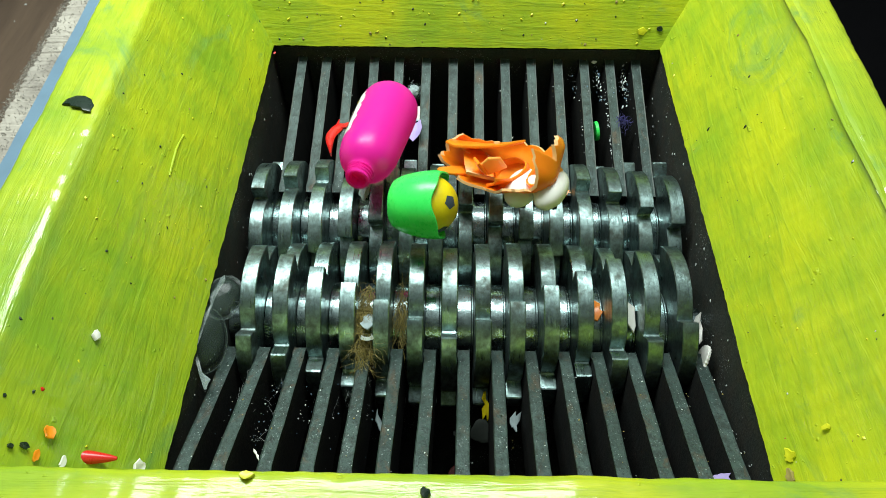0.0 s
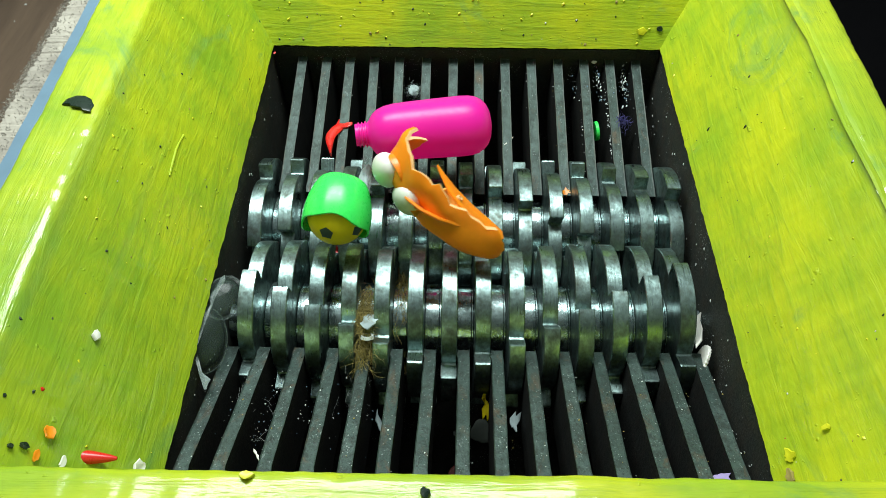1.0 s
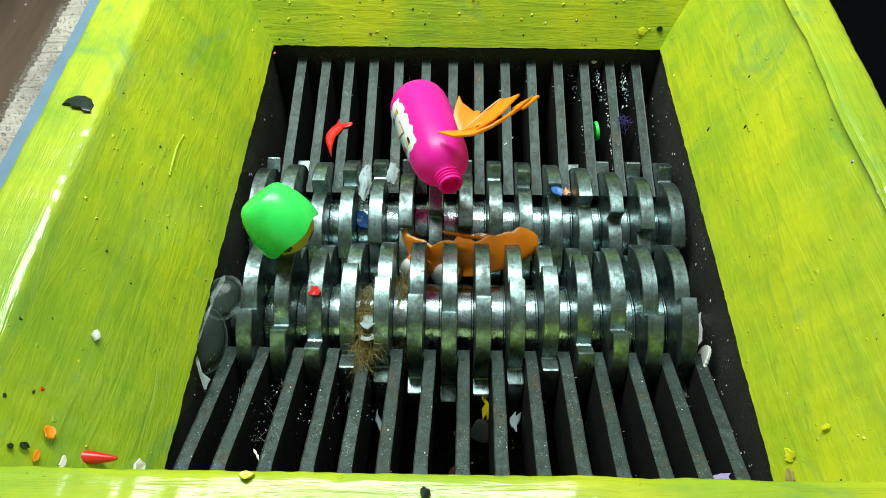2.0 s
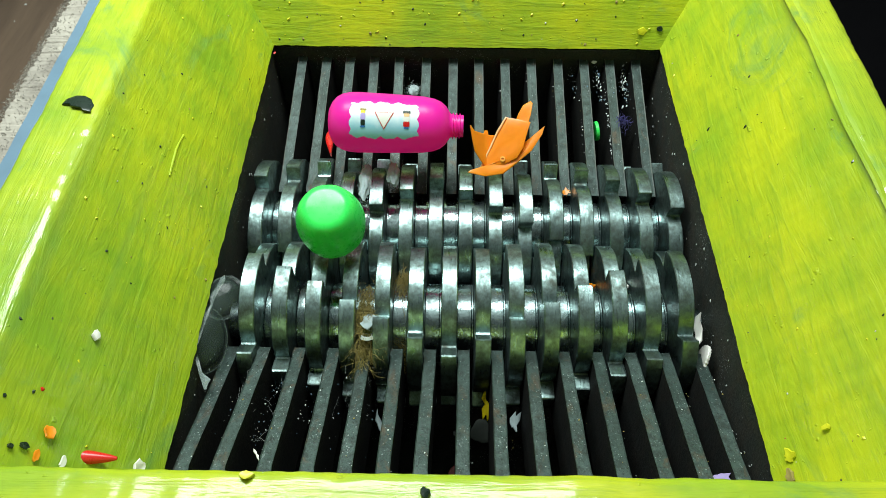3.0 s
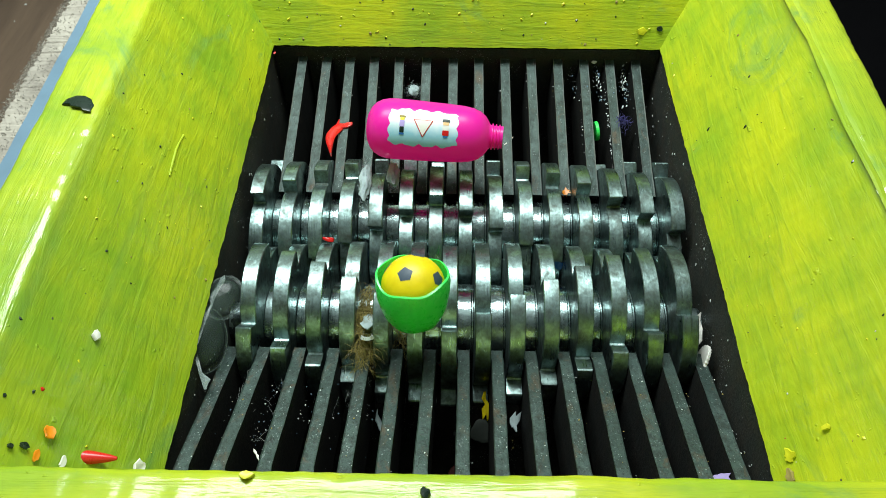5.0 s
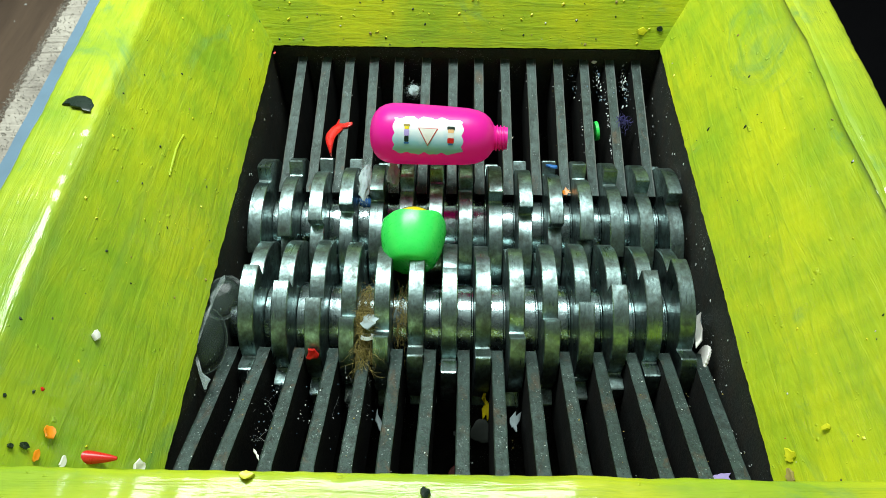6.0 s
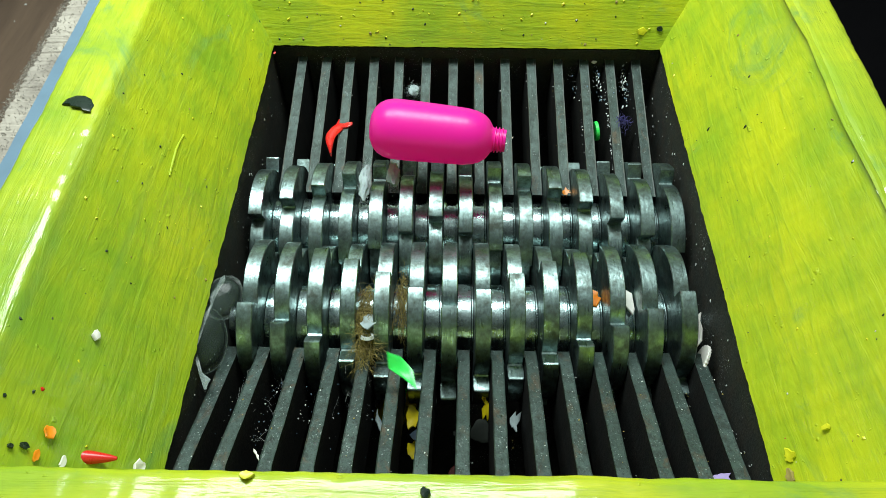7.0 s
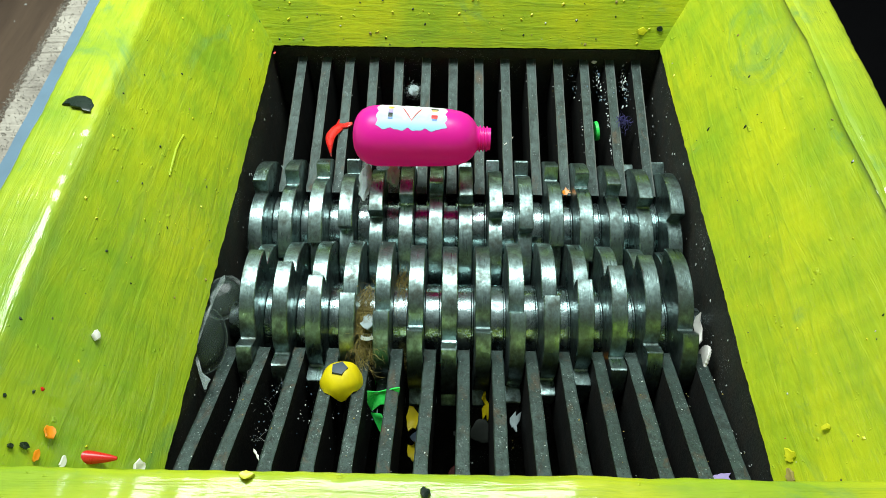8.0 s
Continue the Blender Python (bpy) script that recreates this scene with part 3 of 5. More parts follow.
# ---- the torn orange toy ----
def orange_shell():
    """A long torn half-shell, high at the eye end and drawn to a point at the other."""
    s = thing("torn_toy_shell", "torn orange plastic toy shell with two white bulging eyes", "toy")
    bm = bmesh.new()
    nu, nv = 72, 12

    def sheet(k, dz):
        rows = []
        for j in range(nv + 1):
            row = []
            for i in range(nu):
                th = 2 * math.pi * i / nu
                lift = 0.66 * math.exp(-((abs(th - math.pi) - 0.35) / 0.35) ** 2) + 0.30 * math.exp(-((th - 5.4) / 0.5) ** 2)
                top = 0.98 + 0.42 * math.cos(th) ** 2 + lift + 0.09 * math.sin(7 * th) + 0.06 * math.sin(17 * th + 2) + 0.04 * math.sin(31 * th)
                ph = 0.03 + (top - 0.03) * j / nv
                w = 1 + 0.06 * math.sin(4 * th + 3 * ph)
                cx = math.cos(th)
                x = k * 0.044 * w * math.sin(ph) * (cx * 1.30 if cx > 0 else cx)
                y = k * 0.026 * w * math.sin(ph) * math.sin(th) * (1 - 0.35 * max(cx, 0))
                row.append(bm.verts.new((x, y, 0.010 - k * 0.024 * math.cos(ph) * (1 + 0.12 * math.cos(2 * th)) + dz)))
            rows.append(row)
        return rows

    o, n_ = sheet(1.0, 0), sheet(0.94, 0.0006)
    for rows in (o, n_):
        for r0, r1 in zip(rows, rows[1:]):
            for i in range(nu):
                bm.faces.new((r0[i], r0[(i + 1) % nu], r1[(i + 1) % nu], r1[i]))
        bm.faces.new(rows[0])
    for i in range(nu):
        f = bm.faces.new((o[-1][i], o[-1][(i + 1) % nu], n_[-1][(i + 1) % nu], n_[-1][i]))
        f.material_index = 1
    roughen(bm, 0.0016, 70)
    part("shell", bm, [ORANGE, ORANGE_PALE], s, smooth=True)
    for x, y, z in ((-0.034, 0.006, -0.0085), (-0.011, 0.006, -0.0110)):
        bm = bmesh.new()
        bmesh.ops.create_uvsphere(bm, u_segments=24, v_segments=16, radius=0.0120)
        bmesh.ops.scale(bm, vec=(0.95, 1.3, 0.72), verts=bm.verts[:])
        eye = part("eye", bm, WHITE, s, "white bulging egg-shaped eye", smooth=True, at=pose(x, y, z, 0, 18 if x < -0.02 else 0, 12))
        bm = lathe([(-0.001, 0.0024), (0.0004, 0.0024), (0.0007, 0.0016)], 18, "z")
        part("pupil", bm, CHARCOAL, eye, "small black pupil", at=pose(-0.002, 0.0112, -0.0058, -128, 0, 0))
    for k in range(2):
        bm = lathe([(-0.004, 0.0115), (-0.002, 0.0118), (0.003, 0.0110), (0.003, 0.0100), (-0.002, 0.0102), (-0.0035, 0.004)], 26, "z")
        part("socket_ring", roughen(bm, 0.0007, 90), ORANGE, s, smooth=True, at=pose(-0.027 + 0.025 * k, 0, -0.004, 0, 14 - 14 * k, 0))
    bm = shard([(-0.030, -0.002), (-0.014, -0.010), (0.006, -0.012), (0.026, -0.010), (0.030, -0.002), (0.027, 0.006), (0.018, 0.010), (0.004, 0.006), (-0.014, 0.003)], 0.0022, 4, 2)
    fl = part("flap", roughen(bm, 0.0007, 120), ORANGE, s, "flat torn orange flap", at=pose(0.018, -0.006, 0.010, 36, 0, 6))
    bm = lathe([(0.0, 0.0022), (0.0018, 0.0021), (0.0019, 0.0010), (0.0008, 0.0009)], 14, "z")
    part("screw_boss", bm, ORANGE_PALE, fl, at=pose(-0.006, -0.006, 0.001))
    bm = shard([(-0.007, -0.004), (0.006, -0.005), (0.008, 0.006), (0.001, 0.011), (-0.006, 0.006)], 0.002, 30, 12)
    part("rib_wall", roughen(bm, 0.0008, 120), ORANGE_EDGE, s, at=pose(0.004, 0.006, 0.004, 80, 0, 40))
    bm = shard([(-0.005, -0.003), (0.007, -0.004), (0.006, 0.006), (-0.004, 0.007)], 0.002, 30, 13)
    part("rib_wall", roughen(bm, 0.0008, 120), ORANGE, s, at=pose(0.012, 0.010, 0.006, 80, 0, -30))
    return s


def orange_fragment():
    s = thing("torn_toy_fragment", "torn orange plastic fragment of crossed leaves with a pointed tab", "toy")
    face = pose(0, 0, 0, 8, 0, 34).inverted() @ pose(0, 0, 0, 37, 0, 0)
    bm = shard([(0.0315, 0.0121), (0.0300, 0.0065), (0.0226, -0.0040), (0.0130, -0.0121), (0.0030, -0.0195), (-0.0097, -0.0218), (-0.0210, -0.0202), (-0.0194, -0.0185),
                (-0.0097, -0.0150), (0.0080, -0.0080), (0.0160, 0.0010), (0.0226, 0.0060)], 0.0020, 10, 5)
    part("lower_leaf", roughen(bm, 0.0007, 90), ORANGE, s, at=face @ pose(0, 0, 0.0006, -12, 0, 0))
    bm = shard([(-0.0242, 0.0129), (-0.0210, 0.0097), (-0.0121, 0.0089), (-0.0110, 0.0112), (-0.0088, 0.0112), (-0.0081, 0.0081), (-0.0030, 0.0081), (-0.0045, -0.0030),
                (-0.0093, -0.0150), (-0.0140, -0.0105), (-0.0194, -0.0040), (-0.0220, 0.0030)], 0.0020, 18, 8)
    part("side_lobe", roughen(bm, 0.0008, 90), ORANGE, s, at=face @ pose(0, 0, -0.0016, 0, 16, 0))
    bm = shard([(0.0056, 0.0202), (0.0130, 0.0186), (0.0218, 0.0161), (0.0190, 0.0070), (0.0170, -0.0010), (0.0130, -0.0081), (0.0030, -0.0130), (-0.0121, -0.0153), (-0.0092, -0.0090),
                (-0.0050, 0.0000), (0.0000, 0.0110)], 0.0018, 4, 6)
    lf = part("upper_leaf", roughen(bm, 0.0004, 90), ORANGE, s, at=face @ pose(0, 0, 0.0036, 0, -10, 0))
    edge = shard([(0.0056, 0.0202), (0.0046, 0.0206), (-0.0012, 0.0110), (-0.0062, 0.0000), (-0.0132, -0.0153), (-0.0121, -0.0153), (-0.0050, 0.0000), (0.0000, 0.0110)], 0.0026, 4, 7)
    part("torn_edge", roughen(edge, 0.0003, 200), ORANGE_PALE, lf, "pale snapped edge")
    part("screw_boss", lathe([(0.0, 0.0019), (0.0012, 0.0018), (0.0013, 0.0010), (0.0003, 0.0008)], 14, "z"), ORANGE_EDGE, lf, at=pose(0.003, -0.009, 0.001))
    bm = shard([(0.0226, 0.0331), (0.0242, 0.0315), (0.0226, 0.0230), (0.0205, 0.0150), (0.0113, 0.0165), (0.0140, 0.0240), (0.0175, 0.0300)], 0.0018, 4, 6)
    part("tab", roughen(bm, 0.0004, 90), ORANGE, s, "orange pointed tab", at=face @ pose(0, 0, 0.0020, -8, 6, 0))
    return s


SHELL = orange_shell()
FRAGMENT = orange_fragment()
SLIVER_SIZE = 1.3
SLIVER = thing("orange_sliver", "thin curved sliver of orange plastic", "plastic scrap",
               bm=roughen(shard([(SLIVER_SIZE * x, SLIVER_SIZE * y) for x, y in ((-0.017, -0.003), (-0.006, -0.006), (0.008, -0.005), (0.018, 0.001), (0.008, 0.004), (-0.006, 0.004))], 0.0018, 16, 8), 0.0005, 120), material=ORANGE)


# ---- scraps, fibres and flecks ----
def tuft_mesh(name, strands, centre, spread, length, material, seed, thick=0.00018, droop=(0, -0.3, 0), curl=0.45):
    """Loose wavy hairs, each a thin three-sided tube."""
    rnd = random.Random(seed)
    verts, faces = [], []
    for s in range(strands):
        p = Vector([c + rnd.gauss(0, 1) * w for c, w in zip(centre, spread)])
        d = Vector((rnd.gauss(0, 1), rnd.gauss(0, 1), rnd.gauss(0, 1))) + Vector(droop) * 2
        d.normalize()
        step = length * rnd.uniform(0.5, 1.2) / 6
        base = len(verts)
        for k in range(7):
            r = thick * (1 - 0.10 * k)
            for a in range(3):
                verts.append((p.x + r * math.cos(a * 2.1), p.y + r * math.sin(a * 2.1), p.z + r * (a - 1)))
            d = (d + curl * Vector((rnd.gauss(0, 1), rnd.gauss(0, 1), rnd.gauss(0, 1))) + Vector(droop) * 0.25).normalized()
            p = p + d * step
        for k in range(6):
            for a in range(3):
                i, j = base + 3 * k + a, base + 3 * k + (a + 1) % 3
                faces.append((i, j, j + 3, i + 3))
    me = bpy.data.meshes.new(name)
    me.from_pydata(verts, [], faces)
    me.materials.append(material)
    return me


def scrap(name, label, at, w, h, thick, material, seed, bend=10, n=15, group="", rough=0.22):
    bm = roughen(shard(torn_outline(w, h, n, seed, rough), thick, bend, seed), thick * 0.4, 300, seed)
    return thing(name, label, "plastic scrap", at, group, bm=bm, material=material)


SIDE = 61
thing("dark_shard", "glossy dark green plastic shard lying on the hopper rim", "plastic scrap", pose(-0.2165, -0.0016, 0.0922, -10, 3, 0), bm=roughen(shard(
    [(-0.0095, -0.001), (-0.0085, 0.004), (-0.004, 0.007), (0.001, 0.0066), (0.006, 0.004), (0.0085, -0.001), (0.0080, -0.0045), (0.0085, -0.0072), (0.004, -0.0066), (0.0025, -0.0048), (-0.003, -0.0035), (-0.005, -0.0015)], 0.0012, -14, 3), 0.0003, 300), material=CHARCOAL)
scrap("white_chip", "small white plastic chip on the painted slope", pose(-0.1835, -0.1253, 0.0537, 0, SIDE, 20), 0.0042, 0.0055, 0.0016, WHITE, 4)
scrap("orange_chip", "small curled orange plastic chip on the painted slope", pose(-0.1860, -0.1776, 0.0587, 0, SIDE, 30), 0.0055, 0.0072, 0.0010, ORANGE, 5, 120)
scrap("dark_chip", "small dark chip stuck on the painted slope", pose(-0.1900, -0.1861, 0.0658, 0, SIDE, 0), 0.0045, 0.0028, 0.0008, CHARCOAL, 6, group="dark chips")
scrap("dark_chip", "small dark chip stuck on the painted slope", pose(-0.1928, -0.1880, 0.0705, 0, SIDE, 30), 0.0030, 0.0025, 0.0008, CHARCOAL, 7, group="dark chips")
thing("red_cone", "small glossy red plastic cone lying against the front wall", "plastic scrap", pose(-0.1735, -0.1805, 0.0365, 0, 14, 4),
      bm=lathe([(-0.0070, 0.0026), (-0.0066, 0.0036), (-0.001, 0.0030), (0.006, 0.0018), (0.0095, 0.0008), (0.0097, 0.0003)], 20), material=RED, smooth=True)
scrap("white_chip", "tiny white plastic chip against the front wall", pose(-0.1808, -0.1868, 0.0490, 0, SIDE, 0), 0.003, 0.0055, 0.0012, WHITE, 8)
scrap("orange_chip", "tiny orange plastic chip against the front wall", pose(-0.1870, -0.1880, 0.0600, 0, SIDE, 0), 0.003, 0.005, 0.0012, ORANGE, 9)
scrap("white_chip", "milky white plastic chip at the foot of the slope", pose(-0.1615, -0.1775, 0.0150, 0, SIDE, 0), 0.006, 0.008, 0.002, WHITE, 10)
scrap("yellow_chip", "yellow paint lump on the front rim", pose(-0.087, -0.2045, 0.0880), 0.0050, 0.0034, 0.0022, LEMON, 11)
scrap("dark_chip", "small dark grey chip on the front rim", pose(-0.0186, -0.2101, 0.0890, 14, 0, 20), 0.0038, 0.0042, 0.0014, CHARCOAL, 12, group="dark chips")
scrap("lilac_scrap", "crumpled lilac scrap at the front edge of the comb", pose(0.1294, -0.1716, -0.003, 10, 0, 10), 0.010, 0.006, 0.0012, LILAC, 13, 60, rough=0.5)
scrap("brown_chip", "small brown chip in the corner of the hopper", pose(0.1594, -0.1750, 0.0093, 0, -SIDE, 0), 0.004, 0.009, 0.0016, FIBRE, 14)
scrap("yellow_chip", "small curled yellow scrap on the painted slope", pose(0.1608, -0.1650, 0.0125, 0, -SIDE, 20), 0.005, 0.006, 0.0016, LEMON, 15, 50, rough=0.5)
scrap("yellow_chip", "small yellow paint lump on the painted slope", pose(0.1718, -0.1581, 0.0325, 0, -SIDE, 0), 0.004, 0.003, 0.0016, LEMON, 16)
scrap("yellow_chip", "yellow paint flake on the back wall", pose(0.1391, 0.1777, 0.0125, SIDE, 0, 20), 0.008, 0.007, 0.0014, LEMON, 17, 20, 5)
scrap("dark_chip", "small dark chip on the back wall", pose(0.1530, 0.1786, 0.0145, SIDE, 0, 0), 0.005, 0.004, 0.0014, CHARCOAL, 18, group="dark chips")
scrap("red_chip", "small red chip in the corner of the housing", pose(-0.1540, 0.1655, -0.003, 20, 0, 60), 0.003, 0.0016, 0.0008, RED, 19)
curl_outline = [(-0.0030, 0.0090), (-0.0012, 0.0095), (-0.0018, 0.0055), (0.0010, 0.0030), (0.0022, 0.0015), (0.0048, 0.0040), (0.0046, -0.0010), (0.0032, -0.0065), (0.0018, -0.0095), (0.0006, -0.0050), (-0.0014, -0.0085), (-0.0022, -0.0020), (-0.0010, 0.0015), (-0.0036, 0.0050)]
thing("yellow_curl", "bright yellow forked plastic curl hanging deep below the comb", "plastic scrap", pose(0.0135, -0.1093, -0.060, 36, 10, 0), bm=roughen(shard(curl_outline, 0.0012, 90, 20), 0.0008, 300, 20), material=YELLOW)
scrap("smoky_bag", "dull smoky plastic bag scrap lying below the comb", pose(0.0115, -0.1240, -0.066, 20, 6, 10), 0.018, 0.014, 0.0012, SMOKY, 86, 50, 15, rough=0.3)
scrap("red_chip", "small dull red scrap below the comb", pose(-0.0018, -0.0960, -0.052, 40, 0, 10), 0.0025, 0.009, 0.001, RED, 87, 30)
scrap("pale_scrap", "pale grey translucent scrap hanging below the comb", pose(0.0309, -0.1205, -0.060, 30, 20, 80), 0.016, 0.006, 0.001, STUFFING, 21, 40, 11, rough=0.5)
scrap("pale_scrap", "pale grey translucent scrap hanging below the comb", pose(-0.0535, -0.122, -0.060, 30, -20, 110), 0.012, 0.0034, 0.001, STUFFING, 22, 40, 9, rough=0.5)
scrap("grey_scrap", "dull grey scrap lying below the comb", pose(-0.004, -0.126, -0.066, 20, 20, 40), 0.010, 0.009, 0.002, SMOKY, 23, 30, 11, rough=0.5)
scrap("brown_chip", "dull dark red scrap lying deep in the pit", pose(-0.003, -0.140, -0.100, 10, 0, 40), 0.014, 0.012, 0.002, DULL_RED, 24, 30)
scrap("yellow_chip", "yellow crumb on a cutter housing edge", pose(0.0620, -0.099, -0.034, 20, 0, 0), 0.006, 0.005, 0.003, YELLOW, 25, 10)
scrap("pale_scrap", "white dusty flake on a comb bar", pose(-0.1092, -0.1647, -0.0008, -22, 0, -60), 0.0055, 0.0016, 0.0006, WHITE, 26, 10, 11, rough=0.6)
scrap("white_chip", "white flake on the rear comb", pose(0.1052, 0.1725, -0.014, 10, 0, 0), 0.004, 0.003, 0.001, WHITE, 27)
scrap("orange_chip", "small orange crumb stuck on the rear comb", pose(0.0745, 0.0500, -0.036, 10, 0, 0), 0.007, 0.006, 0.002, ORANGE, 28, 20, rough=0.5)
scrap("white_chip", "thin white plastic hair on the rear comb", pose(0.0335, 0.0950, -0.0285, 20, 0, 50), 0.011, 0.0012, 0.0008, WHITE, 29)


def red_curl():
    """A red hooked scrap: a bent horn with a flared end."""
    bm = bmesh.new()
    rings = []
    for k in range(15):
        s = k / 14
        c = Vector((-0.0045 * math.sin(math.pi * s * 0.9) + 0.004 * s * s, -0.019 + 0.030 * s, 0.003 * math.sin(s * 3)))
        w = 0.0006 + 0.0034 * math.sin(math.pi * min(1, s * 1.1) * 0.62)
        rings.append([bm.verts.new(c + Vector((w * math.cos(q), 0.3 * w * math.sin(q), 0.0016 * math.sin(q)))) for q in [j * math.pi / 4 for j in range(8)]])
    for r0, r1 in zip(rings, rings[1:]):
        for j in range(8):
            bm.faces.new((r0[j], r0[(j + 1) % 8], r1[(j + 1) % 8], r1[j]))
    bm.faces.new(rings[0])
    bm.faces.new(rings[-1][::-1])
    c = thing("red_curl", "glossy red curved plastic scrap wedged between comb bars", "plastic scrap", pose(-0.0985, 0.0985, -0.028, -8, 0, -6))
    part("horn", roughen(bm, 0.0006, 120), RED, c, smooth=True)
    for ob in c.children:
        ob.data.transform(Matrix.Diagonal((1.1, 1.3, 1.2, 1)))
    part("fin", roughen(shard([(-0.002, 0.004), (0.006, 0.006), (0.0095, 0.0085), (0.0090, 0.0115), (0.003, 0.012), (-0.001, 0.0165), (-0.003, 0.016), (-0.0035, 0.009)], 0.0016, 20, 3), 0.0004, 200), RED, c, at=pose(0, 0, 0.003))
    return c


red_curl()

green_cap = thing("round_stopper", "small bright green round stopper standing between comb bars", "plastic scrap", pose(0.1035, 0.1120, -0.033, 0, 84, 6))
part("rim", lathe([(-0.0013, 0.0072), (-0.0011, 0.0076), (0.0011, 0.0076), (0.0013, 0.0072), (0.0013, 0.006), (-0.0006, 0.006)], 28, "z"), GREEN, green_cap, smooth=False)
thing("purple_fuzz", "crumpled purple thread ball on the rear comb", "thread", pose(0.1222, 0.1149, -0.0245))
PURPLE = plastic_material("purple_thread", (0.10, 0.09, 0.30), 0.8)
part("threads", tuft_mesh("threads", 75, (0, 0, 0), (0.0022, 0.003, 0.002), 0.0075, PURPLE, 31, 0.0003), None, bpy.data.objects["purple_fuzz"])

paper = thing("torn_wrapper", "torn white and lilac wrapper caught between comb bars", "paper scrap", pose(-0.0400, 0.1080, -0.0265, -11, 0, 0))
part("white_piece", roughen(shard(torn_outline(0.011, 0.014, 13, 41, 0.45), 0.0005, 60, 4), 0.0008, 200), WHITE, paper, at=pose(0.001, 0.016, 0.002, 14, 8, 10))
part("lilac_piece", roughen(shard(torn_outline(0.010, 0.026, 11, 42, 0.25), 0.0006, 80, 5), 0.0008, 150), LILAC, paper, "pale lilac torn piece", at=pose(0.002, -0.009, 0.002, 6, -14, -8))
part("orange_piece", roughen(shard(torn_outline(0.003, 0.016, 9, 43, 0.4), 0.0006, 10, 6), 0.0005, 150), ORANGE, paper, "thin orange strip", at=pose(-0.005, -0.005, 0.002, 6, 20, -4))
part("teal_piece", roughen(shard(torn_outline(0.010, 0.006, 9, 44, 0.4), 0.0006, 10, 7), 0.0005, 150), STICKER, paper, "printed teal piece", at=pose(-0.001, 0.006, 0.003, 6, 20, 4))
fl = thing("fluff_ball", "pale grey stuffing fluff on the rear comb", "fluff", pose(-0.0410, 0.1400, -0.018))
part("stuffing", tuft_mesh("stuffing", 600, (0, 0, 0), (0.0026, 0.0030, 0.0018), 0.0026, STUFFING, 51, 0.00008, (0, 0, 0)), None, fl)
fl = thing("fluff_clump", "greyish stuffing fluff snagged on the rear rotor gap", "fluff", pose(-0.0700, 0.0400, -0.0130))
part("stuffing", tuft_mesh("stuffing", 900, (-0.0010, -0.004, 0.001), (0.0022, 0.0095, 0.0022), 0.0026, STUFFING, 52, 0.00008, (0, -0.4, -0.2)), None, fl)
part("stuffing", tuft_mesh("stuffing", 700, (0.0185, 0.003, 0.001), (0.0024, 0.0060, 0.0020), 0.0026, STUFFING, 53, 0.00008, (0, -0.2, -0.1)), None, fl)

for ob, (x, y, z), size in ((bpy.data.objects["fluff_ball"], (0, 0, 0), (0.0042, 0.0050, 0.0026)), (fl, (-0.0010, -0.004, 0.001), (0.0040, 0.0150, 0.0036)), (fl, (0.0185, 0.003, 0.001), (0.0044, 0.0100, 0.0034))):
    core = bmesh.new()
    bmesh.ops.create_icosphere(core, subdivisions=4, radius=1.0)
    for v in core.verts:
        v.co *= 1 + 0.35 * noise.noise(v.co * 1.7 + Vector((x * 900, 0, 0))) + 0.15 * noise.noise(v.co * 5)
        v.co = Vector((v.co.x * size[0], v.co.y * size[1], v.co.z * size[2]))
    part("clump", core, STUFFING, ob, at=pose(x, y, z))

# brown fibres snagged at the front comb
fb = thing("fibre_bundle", "tangled brown fibres with white foil snagged on the front comb", "fibre bundle", pose(-0.0625, -0.079, -0.0220))
part("fibre_tangle", tuft_mesh("fibre_tangle", 620, (0, 0.014, 0.004), (0.0020, 0.0090, 0.0018), 0.010, FIBRE, 61, 0.00016, (0, -0.8, -0.2), 0.5), None, fb)
part("fibre_tangle", tuft_mesh("fibre_tangle", 260, (0.000, -0.008, -0.002), (0.003, 0.006, 0.002), 0.014, FIBRE, 62, 0.00013, (0.2, -0.3, -0.1), 0.3), None, fb)
part("foil", roughen(shard(torn_outline(0.008, 0.018, 15, 63, 0.35), 0.001, 60, 4), 0.0016, 200), STUFFING, fb, "crumpled white foil", at=pose(0.003, 0.004, 0.0065, -30, 10, -12))
ring = bmesh.new()
bmesh.ops.create_cone(ring, segments=20, radius1=0.0042, radius2=0.0038, depth=0.002, cap_ends=False)
bmesh.ops.solidify(ring, geom=ring.faces[:], thickness=0.0012)
part("eyelet", ring, FLUFF, fb, "small white ring", smooth=True, at=pose(0.0025, -0.0050, 0.0040, -40, 0, 0))

# cobwebby threads between the front bars
wb = thing("dust_web", "thin dusty threads strung between the front comb bars", "dust", pose(-0.1110, -0.128, -0.028), kind="stuff")
for q, (x, y, z) in enumerate(((0, 0, 0), (0.0015, -0.012, 0.006), (-0.0205, 0.008, -0.004), (0.041, 0.012, -0.006), (0.048, 0.030, -0.006))):
    part("web_threads", tuft_mesh("web_threads", 15, (x, y, z), (0.0035, 0.010, 0.004), 0.011, FLUFF, 90 + q, 0.000035, (0.1, -0.5, 0.2), 0.12), None, wb)


